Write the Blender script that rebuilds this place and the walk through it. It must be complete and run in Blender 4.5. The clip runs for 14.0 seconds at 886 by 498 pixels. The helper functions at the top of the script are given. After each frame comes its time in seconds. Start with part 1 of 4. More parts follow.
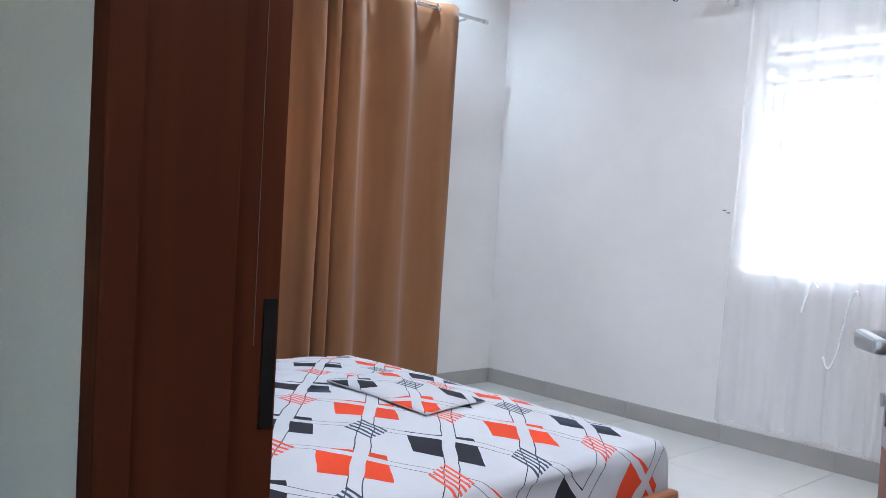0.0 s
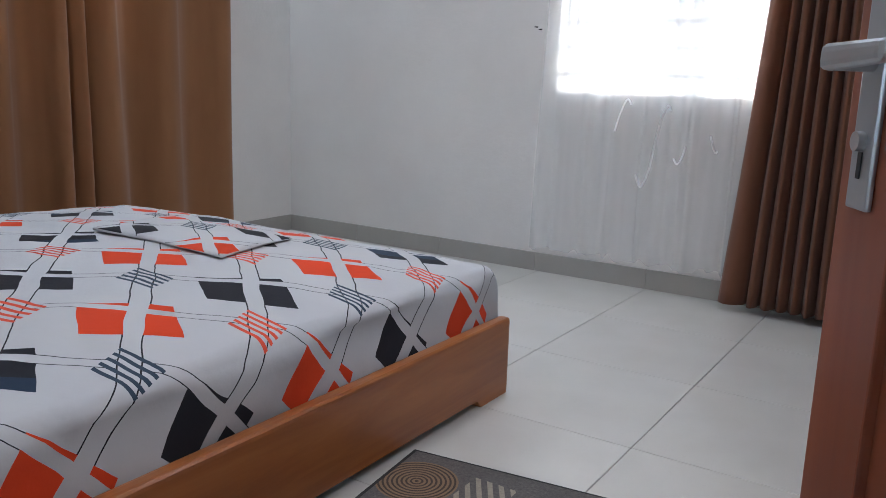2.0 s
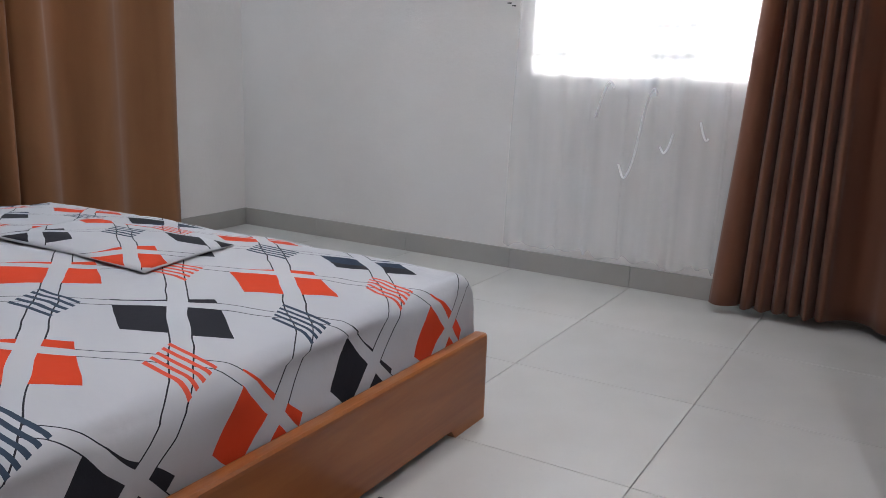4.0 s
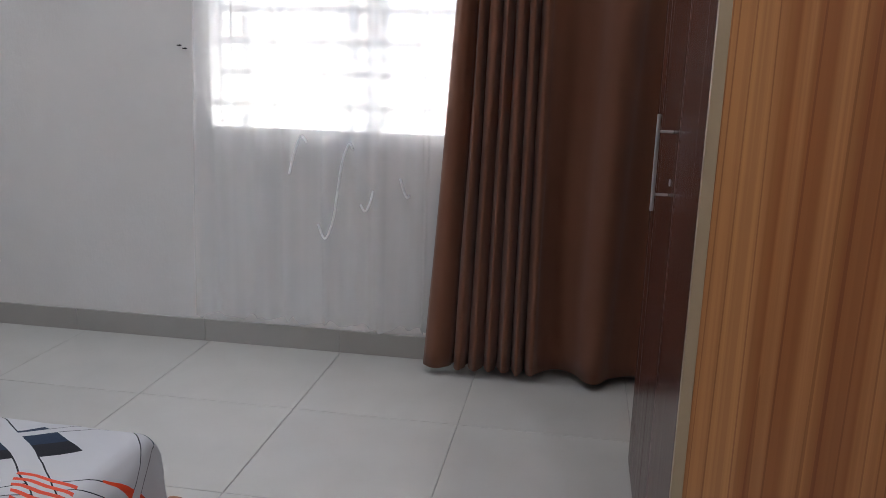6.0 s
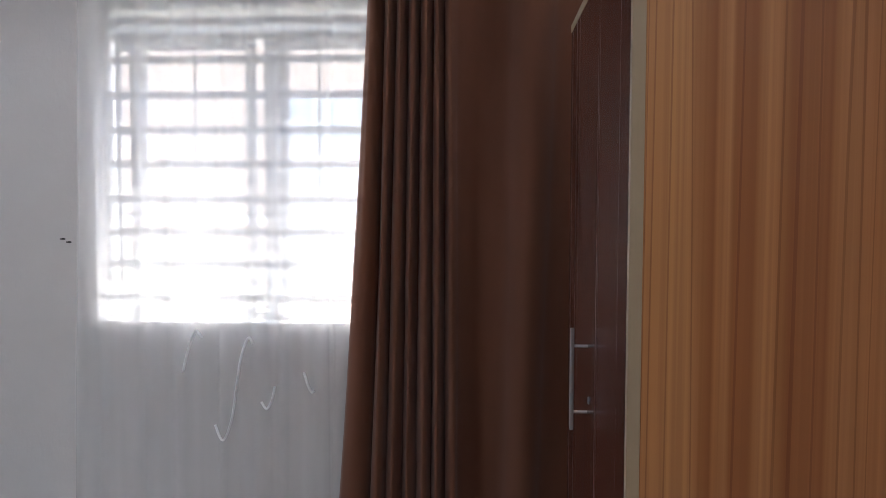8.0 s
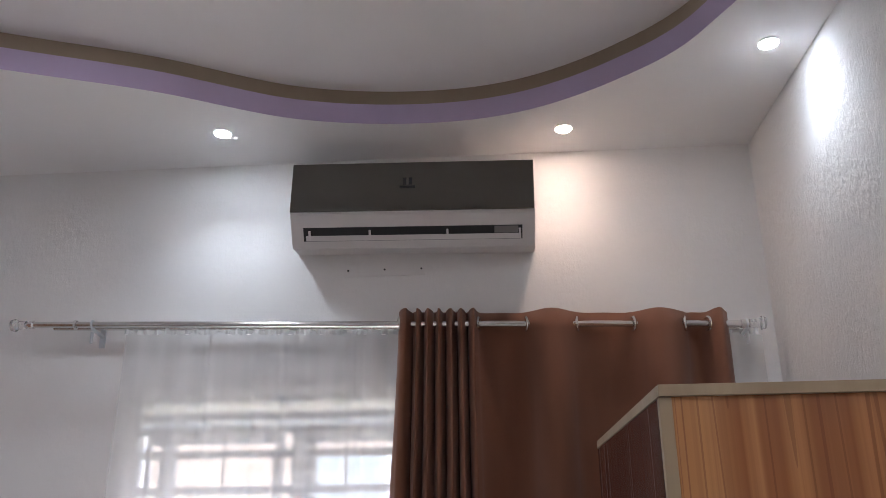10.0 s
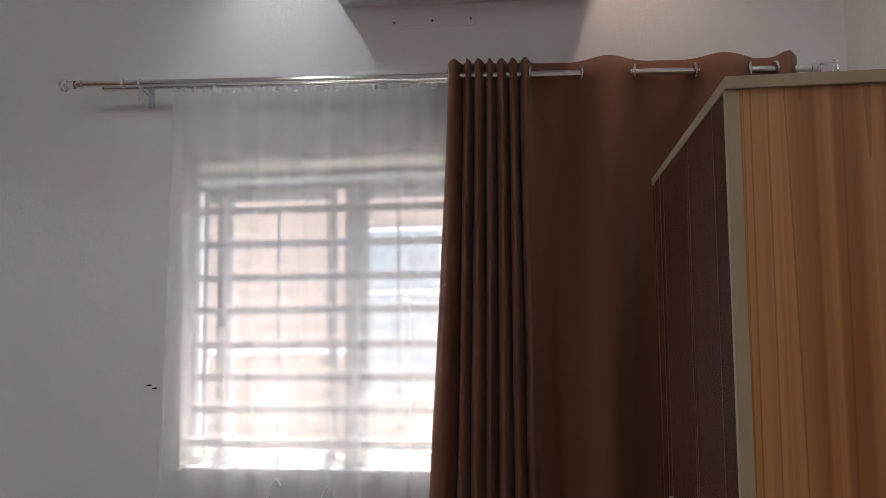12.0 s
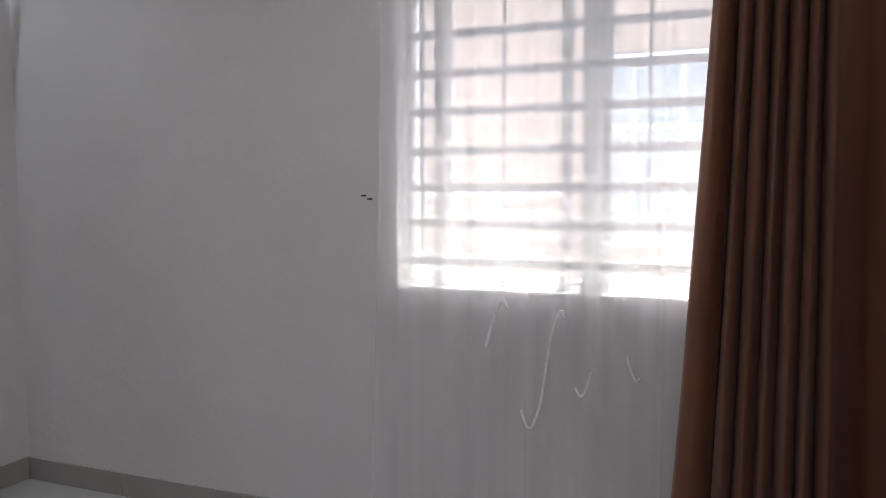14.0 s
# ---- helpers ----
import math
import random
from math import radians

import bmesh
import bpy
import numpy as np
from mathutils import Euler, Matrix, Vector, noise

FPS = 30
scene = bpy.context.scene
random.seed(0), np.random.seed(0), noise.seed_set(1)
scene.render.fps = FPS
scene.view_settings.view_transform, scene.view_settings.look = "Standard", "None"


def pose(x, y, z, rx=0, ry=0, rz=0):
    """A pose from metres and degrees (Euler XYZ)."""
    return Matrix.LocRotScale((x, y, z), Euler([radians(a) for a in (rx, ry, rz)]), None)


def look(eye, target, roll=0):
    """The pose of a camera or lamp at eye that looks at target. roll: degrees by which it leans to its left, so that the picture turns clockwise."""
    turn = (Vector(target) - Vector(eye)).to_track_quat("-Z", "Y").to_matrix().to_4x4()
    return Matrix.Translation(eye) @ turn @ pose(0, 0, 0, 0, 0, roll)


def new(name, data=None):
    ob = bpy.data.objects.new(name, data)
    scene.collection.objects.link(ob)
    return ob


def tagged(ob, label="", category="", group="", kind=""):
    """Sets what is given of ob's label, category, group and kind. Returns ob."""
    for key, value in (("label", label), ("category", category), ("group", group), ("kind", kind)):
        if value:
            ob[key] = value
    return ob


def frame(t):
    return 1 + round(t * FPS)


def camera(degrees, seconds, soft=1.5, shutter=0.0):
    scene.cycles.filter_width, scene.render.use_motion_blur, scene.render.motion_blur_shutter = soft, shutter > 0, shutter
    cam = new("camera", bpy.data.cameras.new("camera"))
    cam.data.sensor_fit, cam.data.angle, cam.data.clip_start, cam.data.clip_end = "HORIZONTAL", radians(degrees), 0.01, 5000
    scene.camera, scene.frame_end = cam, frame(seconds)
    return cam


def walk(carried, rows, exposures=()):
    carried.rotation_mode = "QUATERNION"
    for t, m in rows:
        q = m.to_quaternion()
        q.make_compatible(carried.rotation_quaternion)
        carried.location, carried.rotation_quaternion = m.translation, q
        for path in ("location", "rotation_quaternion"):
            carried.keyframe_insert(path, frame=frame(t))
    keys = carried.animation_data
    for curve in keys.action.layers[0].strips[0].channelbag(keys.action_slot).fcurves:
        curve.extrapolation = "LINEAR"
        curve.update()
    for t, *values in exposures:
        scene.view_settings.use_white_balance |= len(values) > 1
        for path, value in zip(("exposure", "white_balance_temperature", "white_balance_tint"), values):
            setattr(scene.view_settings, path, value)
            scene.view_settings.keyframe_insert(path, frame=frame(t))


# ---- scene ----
import itertools

cam = camera(57.0, 14.0, soft=0.9)

PATH = [
    (0, (0.395, -0.183, 1.158), (-1.079, 1.166, 1.078), 3.2),
    (0.5, (0.253, -0.064, 1.104), (-1.105, 1.392, 0.914), 2.8),
    (1, (0.146, 0.045, 1.046), (-1.019, 1.625, 0.662), 2.4),
    (1.5, (0.117, 0.095, 1.003), (-0.968, 1.729, 0.608), 2.1),
    (2, (0.104, 0.104, 0.993), (-0.963, 1.747, 0.588), 1.8),
    (4.5, (-0.17, 0.498, 0.982), (-1.093, 2.211, 0.522), 1.9),
    (5, (-0.243, 0.59, 1.087), (-0.849, 2.439, 0.628), 2.1),
    (5.5, (-0.256, 0.681, 1.185), (-0.669, 2.585, 0.735), 2.3),
    (6, (-0.239, 0.762, 1.255), (-0.553, 2.684, 0.799), 1.6),
    (6.5, (-0.239, 0.81, 1.278), (-0.417, 2.764, 0.89), 2.1),
    (7, (-0.252, 0.888, 1.357), (-0.328, 2.876, 1.148), 1.8),
    (7.5, (-0.258, 0.91, 1.406), (-0.269, 2.902, 1.22), 1.6),
    (8, (-0.247, 0.931, 1.429), (-0.359, 2.924, 1.309), 0.1),
    (8.5, (-0.299, 0.879, 1.589), (-0.415, 2.864, 1.801), -0.9),
    (8.8, (-0.279, 0.873, 1.646), (-0.403, 2.819, 2.091), -0.5),
    (9, (-0.285, 0.842, 1.669), (-0.395, 2.756, 2.238), -0.6),
    (9.2, (-0.286, 0.828, 1.694), (-0.397, 2.707, 2.37), -0.6),
    (11.5, (-0.3, 0.878, 1.594), (-0.511, 2.837, 1.937), -0.5),
    (12, (-0.301, 0.924, 1.534), (-0.567, 2.899, 1.699), -0.6),
    (12.5, (-0.283, 0.991, 1.476), (-0.682, 2.951, 1.5), -0.4),
    (13, (-0.216, 1.15, 1.43), (-0.903, 3.025, 1.321), -0.5),
    (13.5, (-0.253, 1.314, 1.34), (-1.058, 3.139, 1.184), -0.3),
    (14, (-0.487, 1.411, 1.305), (-1.267, 3.247, 1.154), -0.2),
]
EXPOSURES = [  # seconds, stops, kelvin, tint
    (0, 4.6, 5800, 10), (0.5, 4.1, 5850, 10), (1.0, 3.8, 6000, 10), (1.5, 3.9, 6100, 10), (2.0, 3.92, 6100, 10), (4.5, 3.95, 6450, 12), (5.0, 3.95, 6550, 12), (5.5, 3.75, 6450, 12),
    (6.5, 3.6, 6300, 13), (7.5, 3.43, 6250, 13), (9.0, 3.62, 6350, 16), (11.5, 3.15, 6650, 17), (12.5, 2.95, 6800, 17), (13.0, 3.0, 6750, 17), (14.0, 3.1, 6500, 16),
]
walk(cam, [(t, look(eye, target, roll)) for t, eye, target, roll in PATH], EXPOSURES)

# ---- world, sun, lamps ----
world = bpy.data.worlds.new("world")
scene.world = world
world.use_nodes = True
wn = world.node_tree.nodes
sky = wn.new("ShaderNodeTexSky")
sky.sky_type = "NISHITA"
sky.sun_disc = False
sky.sun_elevation = radians(82)
sky.sun_rotation = radians(12)
wn["Background"].inputs["Strength"].default_value = 0.10
world.node_tree.links.new(sky.outputs[0], wn["Background"].inputs["Color"])

sun = new("sun", bpy.data.lights.new("sun", "SUN"))
sun.data.energy, sun.data.angle, sun.data.color = 2.7, radians(0.6), (1.0, 0.95, 0.87)
SUN_AZ, SUN_EL = radians(12), radians(82)
sun.matrix_world = look((0, 0, 10), (-math.sin(SUN_AZ) * math.cos(SUN_EL), -math.cos(SUN_AZ) * math.cos(SUN_EL), 10 - math.sin(SUN_EL)))

CEIL, RECESS = 3.185, 3.33
X0, X1, Y0, Y1 = -3.625, 0.775, 0.24, 4.0      # the room's inner faces
COOL, WARM, NEUTRAL = (0.76, 0.90, 1.0), (1.0, 0.80, 0.66), (0.94, 0.95, 1.0)
SPOTS = [  # x, y, z, colour, watts
    (-1.36, 3.69, CEIL, COOL, 1.25),
    (-0.005, 3.78, CEIL, WARM, 0.5),
    (0.63, 3.23, CEIL, COOL, 0.9),
    (-1.56, 2.76, RECESS, NEUTRAL, 3.6),
    # Six unseen spots added from here on, to brighten walls and wardrobe.
    (-1.56, 1.75, RECESS, NEUTRAL, 0.8),
    (-0.55, 1.75, RECESS, NEUTRAL, 0.6),
    (-1.36, 0.62, CEIL, COOL, 1.0),
    (-3.40, 3.10, CEIL, COOL, 3.6),
    (-3.40, 1.30, CEIL, COOL, 2.4),
    (0.35, 0.80, CEIL, NEUTRAL, 6.4),
]
for x, y, z, colour, watts in SPOTS:
    lamp = new("spot_light", bpy.data.lights.new("spot_light", "SPOT"))
    lamp.data.energy, lamp.data.color, lamp.data.shadow_soft_size = watts, colour, 0.025
    lamp.data.spot_size, lamp.data.spot_blend = radians(120), 1.0
    lamp.matrix_world = pose(x, y, z - 0.022)


# ---- materials ----
class Mat:
    """A node material with short calls."""

    def __init__(self, name, colour=(0.8, 0.8, 0.8), rough=0.6, metal=0.0):
        self.m = bpy.data.materials.new(name)
        self.m.use_nodes = True
        self.t = self.m.node_tree
        self.b = self.t.nodes["Principled BSDF"]
        self.b.inputs["Base Color"].default_value = (*colour, 1)
        self.b.inputs["Roughness"].default_value = rough
        self.b.inputs["Metallic"].default_value = metal

    def node(self, kind, **values):
        n = self.t.nodes.new(kind)
        for k, v in values.items():
            n.inputs[k].default_value = v
        return n

    def link(self, a, b):
        self.t.links.new(a, b)
        return self

    def coords(self, scale=(1, 1, 1), kind="Object"):
        c = self.t.nodes.new("ShaderNodeTexCoord")
        mp = self.t.nodes.new("ShaderNodeMapping")
        mp.inputs["Scale"].default_value = scale
        self.link(c.outputs[kind], mp.inputs["Vector"])
        return mp.outputs["Vector"]

    def noise(self, vector, scale, detail=4.0, rough=0.55, distortion=0.0):
        n = self.node("ShaderNodeTexNoise", Scale=scale, Detail=detail, Roughness=rough, Distortion=distortion)
        self.link(vector, n.inputs["Vector"])
        return n.outputs["Fac"]

    def ramp(self, value, stops):
        r = self.t.nodes.new("ShaderNodeValToRGB")
        e = r.color_ramp.elements
        while len(e) < len(stops):
            e.new(0.5)
        for el, (p, c) in zip(e, stops):
            el.position, el.color = p, (*c, 1)
        self.link(value, r.inputs["Fac"])
        return r.outputs["Color"]

    def mix(self, fac, a, b, blend="MIX"):
        n = self.t.nodes.new("ShaderNodeMixRGB")
        n.blend_type = blend
        for sock, v in ((n.inputs["Fac"], fac), (n.inputs["Color1"], a), (n.inputs["Color2"], b)):
            if isinstance(v, (int, float)):
                sock.default_value = v
            elif isinstance(v, tuple):
                sock.default_value = (*v, 1)
            else:
                self.link(v, sock)
        return n.outputs["Color"]

    def math(self, op, a, b=None):
        n = self.t.nodes.new("ShaderNodeMath")
        n.operation = op
        for i, v in enumerate((a, b)):
            if v is None:
                continue
            if isinstance(v, (int, float)):
                n.inputs[i].default_value = v
            else:
                self.link(v, n.inputs[i])
        return n.outputs[0]

    def colour(self, socket):
        self.link(socket, self.b.inputs["Base Color"])
        return self

    def rough(self, socket):
        self.link(socket, self.b.inputs["Roughness"])
        return self

    def bump(self, height, strength=0.2, distance=0.004):
        n = self.node("ShaderNodeBump", Strength=strength, Distance=distance)
        self.link(height, n.inputs["Height"])
        self.link(n.outputs["Normal"], self.b.inputs["Normal"])
        return self

    def random(self):
        return self.t.nodes.new("ShaderNodeObjectInfo").outputs["Random"]


def plaster(name, base, stain, coarse=26.0, strength=0.25):
    m = Mat(name, base, 0.75)
    v = m.coords()
    big = m.noise(v, 1.3, 5, 0.6)
    m.colour(m.mix(m.ramp(big, [(0.35, (0, 0, 0)), (0.75, (1, 1, 1))]), base, stain))
    fine = m.noise(v, coarse, 6, 0.7)
    grain = m.noise(m.coords((1, 1, 0.35)), 70, 4, 0.7)
    m.bump(m.math("ADD", fine, m.math("MULTIPLY", grain, 0.6)), strength, 0.006)
    return m.m


WALL = plaster("wall_paint", (0.80, 0.775, 0.755), (0.725, 0.70, 0.682), 18, 0.35)
ROUGHWALL = plaster("rough_wall_paint", (0.80, 0.775, 0.755), (0.725, 0.70, 0.682), 30, 0.8)
CORRIDOR = plaster("corridor_paint", (0.70, 0.67, 0.56), (0.62, 0.59, 0.49), 34, 0.3)
CEILING = plaster("ceiling_paint", (0.85, 0.83, 0.82), (0.80, 0.78, 0.77), 12, 0.06)
PURPLE = plaster("purple_paint", (0.52, 0.43, 0.61), (0.47, 0.385, 0.555), 20, 0.1)
# Brown of the gap over the lilac edge, its shade put into the colour.
COVE = plaster("cove_shade_brown", (0.36, 0.29, 0.21), (0.28, 0.22, 0.155), 20, 0.1)
CREAM = plaster("cream_render", (0.44, 0.345, 0.26), (0.37, 0.29, 0.21), 16, 0.3)
CONCRETE = plaster("yard_concrete", (0.45, 0.44, 0.42), (0.36, 0.35, 0.33), 14, 0.5)


def tile_material(name, base, dark, rough):
    m = Mat(name, base, rough)
    v = m.coords()
    cloud = m.noise(v, 4.5, 5, 0.5, 0.2)
    speck = m.noise(v, 60, 3, 0.6)
    c = m.mix(m.ramp(cloud, [(0.2, (0, 0, 0)), (0.8, (1, 1, 1))]), base, dark)
    c = m.mix(m.math("MULTIPLY", m.math("GREATER_THAN", speck, 0.66), 0.12), c, (0.40, 0.38, 0.35))
    tint = m.ramp(m.random(), [(0, (0.955, 0.955, 0.955)), (1, (1, 1, 1))])
    m.colour(m.mix(1.0, c, tint, "MULTIPLY"))
    m.rough(m.ramp(m.noise(v, 2.5, 3), [(0.2, (rough * 0.9,) * 3), (0.8, (rough * 1.2,) * 3)]))
    return m.m


TILE = tile_material("floor_tile", (0.53, 0.515, 0.485), (0.47, 0.455, 0.425), 0.30)
SKIRT_TILE = tile_material("skirting_tile", (0.44, 0.42, 0.39), (0.37, 0.355, 0.33), 0.34)
GROUT = plaster("grout", (0.40, 0.39, 0.37), (0.30, 0.29, 0.27), 60, 0.2)


def wood(name, stops, rough, along=2, scale=(9, 9, 0.5), lines=34.0, coat=0.0, distort=1.2, grain=5.0, relief=0.03):
    m = Mat(name, stops[0][1], rough)
    v = m.coords(scale)
    a = m.noise(v, 1.0, grain, 0.6, distort)
    b = m.noise(m.coords(tuple(s * lines / 9 for s in scale)), 1.0, grain - 1, 0.6, distort * 0.3)
    f = m.math("ADD", m.math("MULTIPLY", a, 0.72), m.math("MULTIPLY", b, 0.28))
    m.colour(m.ramp(f, stops))
    m.rough(m.ramp(b, [(0.2, (rough * 0.8,) * 3), (0.8, (rough * 1.25,) * 3)]))
    if relief:
        m.bump(b, relief, 0.001)
    m.b.inputs["Coat Weight"].default_value = coat
    m.b.inputs["Coat Roughness"].default_value = 0.15
    return m.m


def striped_laminate():
    """Printed walnut stripes: uneven upright bands, wandering dark lines and fine streaks."""
    m = Mat("striped_walnut_laminate", (0.45, 0.22, 0.09), 0.33)
    v = m.coords((1.0, 1.0, 0.007))
    band = m.noise(v, 5.5, 1.5, 0.5, 0.0)
    c = m.ramp(band, [(0.30, (0.27, 0.098, 0.034)), (0.385, (0.33, 0.128, 0.046)), (0.40, (0.50, 0.245, 0.102)), (0.455, (0.42, 0.185, 0.070)),
                      (0.47, (0.29, 0.108, 0.038)), (0.51, (0.37, 0.155, 0.058)), (0.525, (0.55, 0.285, 0.125)), (0.60, (0.46, 0.215, 0.088)), (0.615, (0.33, 0.130, 0.047)), (0.72, (0.56, 0.30, 0.135))])
    streak = m.noise(m.coords((1.0, 1.0, 0.006)), 62.0, 4, 0.6)
    c = m.mix(m.ramp(streak, [(0.40, (0.38,) * 3), (0.58, (0, 0, 0))]), c, (0.23, 0.080, 0.028))
    wander = m.noise(m.coords((1.0, 1.0, 0.012)), 9.0, 1.0, 0.5, 0.0)
    for level, wide in ((0.40, 0.004), (0.46, 0.0045), (0.53, 0.0045), (0.61, 0.004)):
        near = m.math("LESS_THAN", m.math("ABSOLUTE", m.math("SUBTRACT", wander, level)), wide)
        c = m.mix(m.math("MULTIPLY", near, 0.45), c, (0.15, 0.045, 0.016))
    m.colour(m.mix(1.0, c, (1.0, 0.94, 0.83), "MULTIPLY"))
    m.rough(m.ramp(streak, [(0.2, (0.28,) * 3), (0.8, (0.42,) * 3)]))
    return m.m


JAMB = wood("mahogany", [(0.30, (0.052, 0.012, 0.004)), (0.6, (0.072, 0.017, 0.0055)), (0.8, (0.095, 0.024, 0.008))], 0.7, scale=(14, 14, 0.7))
JAMB.node_tree.nodes["Principled BSDF"].inputs["Specular IOR Level"].default_value = 0.12
LEAF = wood("door_wood", [(0.28, (0.23, 0.058, 0.027)), (0.55, (0.32, 0.088, 0.040)), (0.8, (0.40, 0.125, 0.058))], 0.38, scale=(12, 12, 0.6), coat=0.15)
BEDWOOD = wood("varnished_bed_wood", [(0.28, (0.20, 0.054, 0.013)), (0.52, (0.32, 0.105, 0.027)), (0.78, (0.43, 0.170, 0.052))], 0.34, scale=(6, 0.8, 8), coat=0.18)
DARKLAM = wood("dark_mahogany_laminate", [(0.36, (0.036, 0.0095, 0.006)), (0.50, (0.076, 0.020, 0.012)), (0.66, (0.115, 0.033, 0.021))], 0.24, scale=(0.5, 30, 0.03), lines=15, coat=0.0, distort=0.0, grain=2.0, relief=0.0)
LIGHTLAM = striped_laminate()
EDGING = wood("beige_edging", [(0.3, (0.34, 0.26, 0.165)), (0.7, (0.43, 0.34, 0.225))], 0.45)


def plain(name, colour, rough, metal=0.0, wear=0.08):
    m = Mat(name, colour, rough, metal)
    v = m.coords()
    n = m.noise(v, 14, 5, 0.65)
    m.colour(m.mix(m.math("MULTIPLY", n, wear * 2), colour, tuple(c * 0.6 for c in colour)))
    m.rough(m.ramp(n, [(0.25, (rough * 0.75,) * 3), (0.8, (min(1, rough * 1.35),) * 3)]))
    return m.m


CHROME = plain("chrome", (0.74, 0.73, 0.71), 0.16, 1.0)
BRUSHED = plain("brushed_aluminium", (0.62, 0.64, 0.66), 0.34, 1.0)
SATIN = plain("satin_handle_metal", (0.52, 0.55, 0.58), 0.38, 0.85)
DARK = plain("black_plastic", (0.02, 0.02, 0.02), 0.45)
ALU = plain("white_aluminium", (0.82, 0.83, 0.82), 0.4)
GRILLE = plain("white_grille_paint", (0.82, 0.83, 0.82), 0.5)
ACWHITE = plain("white_plastic", (0.72, 0.68, 0.66), 0.35)
ACPANEL = plain("mirror_grey_panel", (0.15, 0.145, 0.13), 0.03, 1.0, 0.0)
ACGREY = plain("grey_plastic", (0.22, 0.20, 0.19), 0.5)
ACMARK = plain("grey_mark", (0.015, 0.015, 0.02), 0.4)
SEALANT = plain("brown_sealant", (0.20, 0.12, 0.08), 0.8)
BLACKENED = plain("blackened_steel", (0.012, 0.010, 0.009), 0.75)
BLACKENED.node_tree.nodes["Principled BSDF"].inputs["Specular IOR Level"].default_value = 0.12
# White for the sunlight streaks that are modelled on the sheer.
SUN_STREAK = plain("painted_sun_streak", (0.95, 0.96, 0.97), 0.3, 0.0, 0.0)

glass = Mat("window_glass", (1, 1, 1), 0.0)
glass.b.inputs["Transmission Weight"].default_value = 1.0
glass.b.inputs["IOR"].default_value = 1.02
GLASS = glass.m
blue = Mat("bluish_pane", (0.42, 0.55, 0.60), 0.45)
blue.colour(blue.mix(blue.noise(blue.coords(), 2.0), (0.25, 0.30, 0.295), (0.33, 0.38, 0.37)))
BLUE = blue.m
frosted = Mat("frosted_pane", (0.86, 0.87, 0.84), 0.5)
ft = frosted.t.nodes.new("ShaderNodeBsdfTranslucent")
ft.inputs["Color"].default_value = (0.90, 0.91, 0.87, 1)
fm = frosted.t.nodes.new("ShaderNodeMixShader")
fm.inputs["Fac"].default_value = 0.6
frosted.colour(frosted.mix(frosted.noise(frosted.coords(), 9.0), (0.86, 0.87, 0.84), (0.80, 0.81, 0.78)))
frosted.link(frosted.b.outputs[0], fm.inputs[1]).link(ft.outputs[0], fm.inputs[2])
frosted.link(fm.outputs[0], frosted.t.nodes["Material Output"].inputs["Surface"])
FROSTED = frosted.m
clear = Mat("clear_finial", (0.9, 0.9, 0.9), 0.05)
clear.b.inputs["Transmission Weight"].default_value = 0.97
clear.b.inputs["IOR"].default_value = 1.25
CLEAR = clear.m


def lamp_material(name, colour, strength):
    m = Mat(name, colour, 0.5)
    m.b.inputs["Emission Color"].default_value = (*colour, 1)
    m.b.inputs["Emission Strength"].default_value = strength
    return m.m


def cloth(name, base, fold, back, rough=0.85, weave=900.0):
    """A woven fabric that lets some light through."""
    m = Mat(name, base, rough)
    v = m.coords()
    n = m.noise(m.coords((1, 1, 0.15)), 16, 5, 0.6)
    c = m.mix(n, base, fold)
    m.colour(c)
    m.bump(m.noise(m.coords((1, 1, 0.4)), weave, 2), 0.12, 0.001)
    m.b.inputs["Sheen Weight"].default_value = 0.15
    tr = m.t.nodes.new("ShaderNodeBsdfTranslucent")
    tr.inputs["Color"].default_value = (*back, 1)
    mx = m.t.nodes.new("ShaderNodeMixShader")
    mx.inputs["Fac"].default_value = 0.12
    m.link(m.b.outputs[0], mx.inputs[1]).link(tr.outputs[0], mx.inputs[2])
    m.link(mx.outputs[0], m.t.nodes["Material Output"].inputs["Surface"])
    return m.m


BROWN = cloth("brown_curtain_fabric", (0.225, 0.086, 0.044), (0.165, 0.062, 0.032), (0.42, 0.17, 0.07))
TAN = cloth("golden_brown_curtain_fabric", (0.33, 0.150, 0.060), (0.245, 0.106, 0.042), (0.58, 0.29, 0.115))

sheer = Mat("sheer_voile", (0.86, 0.87, 0.87), 0.8)
tr1 = sheer.t.nodes.new("ShaderNodeBsdfTranslucent")
tr1.inputs["Color"].default_value = (0.96, 0.97, 0.97, 1)
tr2 = sheer.t.nodes.new("ShaderNodeBsdfTransparent")
m1 = sheer.t.nodes.new("ShaderNodeMixShader")
m2 = sheer.t.nodes.new("ShaderNodeMixShader")
m1.inputs["Fac"].default_value = 0.80
sheer.link(sheer.b.outputs[0], m1.inputs[1]).link(tr1.outputs[0], m1.inputs[2])
weave = sheer.noise(sheer.coords((1, 1, 0.04)), 9, 2, 0.5)
sheer.link(sheer.ramp(weave, [(0.3, (0.60,) * 3), (0.75, (0.50,) * 3)]), m2.inputs["Fac"])
sheer.link(m1.outputs[0], m2.inputs[1]).link(tr2.outputs[0], m2.inputs[2])
sheer.link(m2.outputs[0], sheer.t.nodes["Material Output"].inputs["Surface"])
SHEER = sheer.m


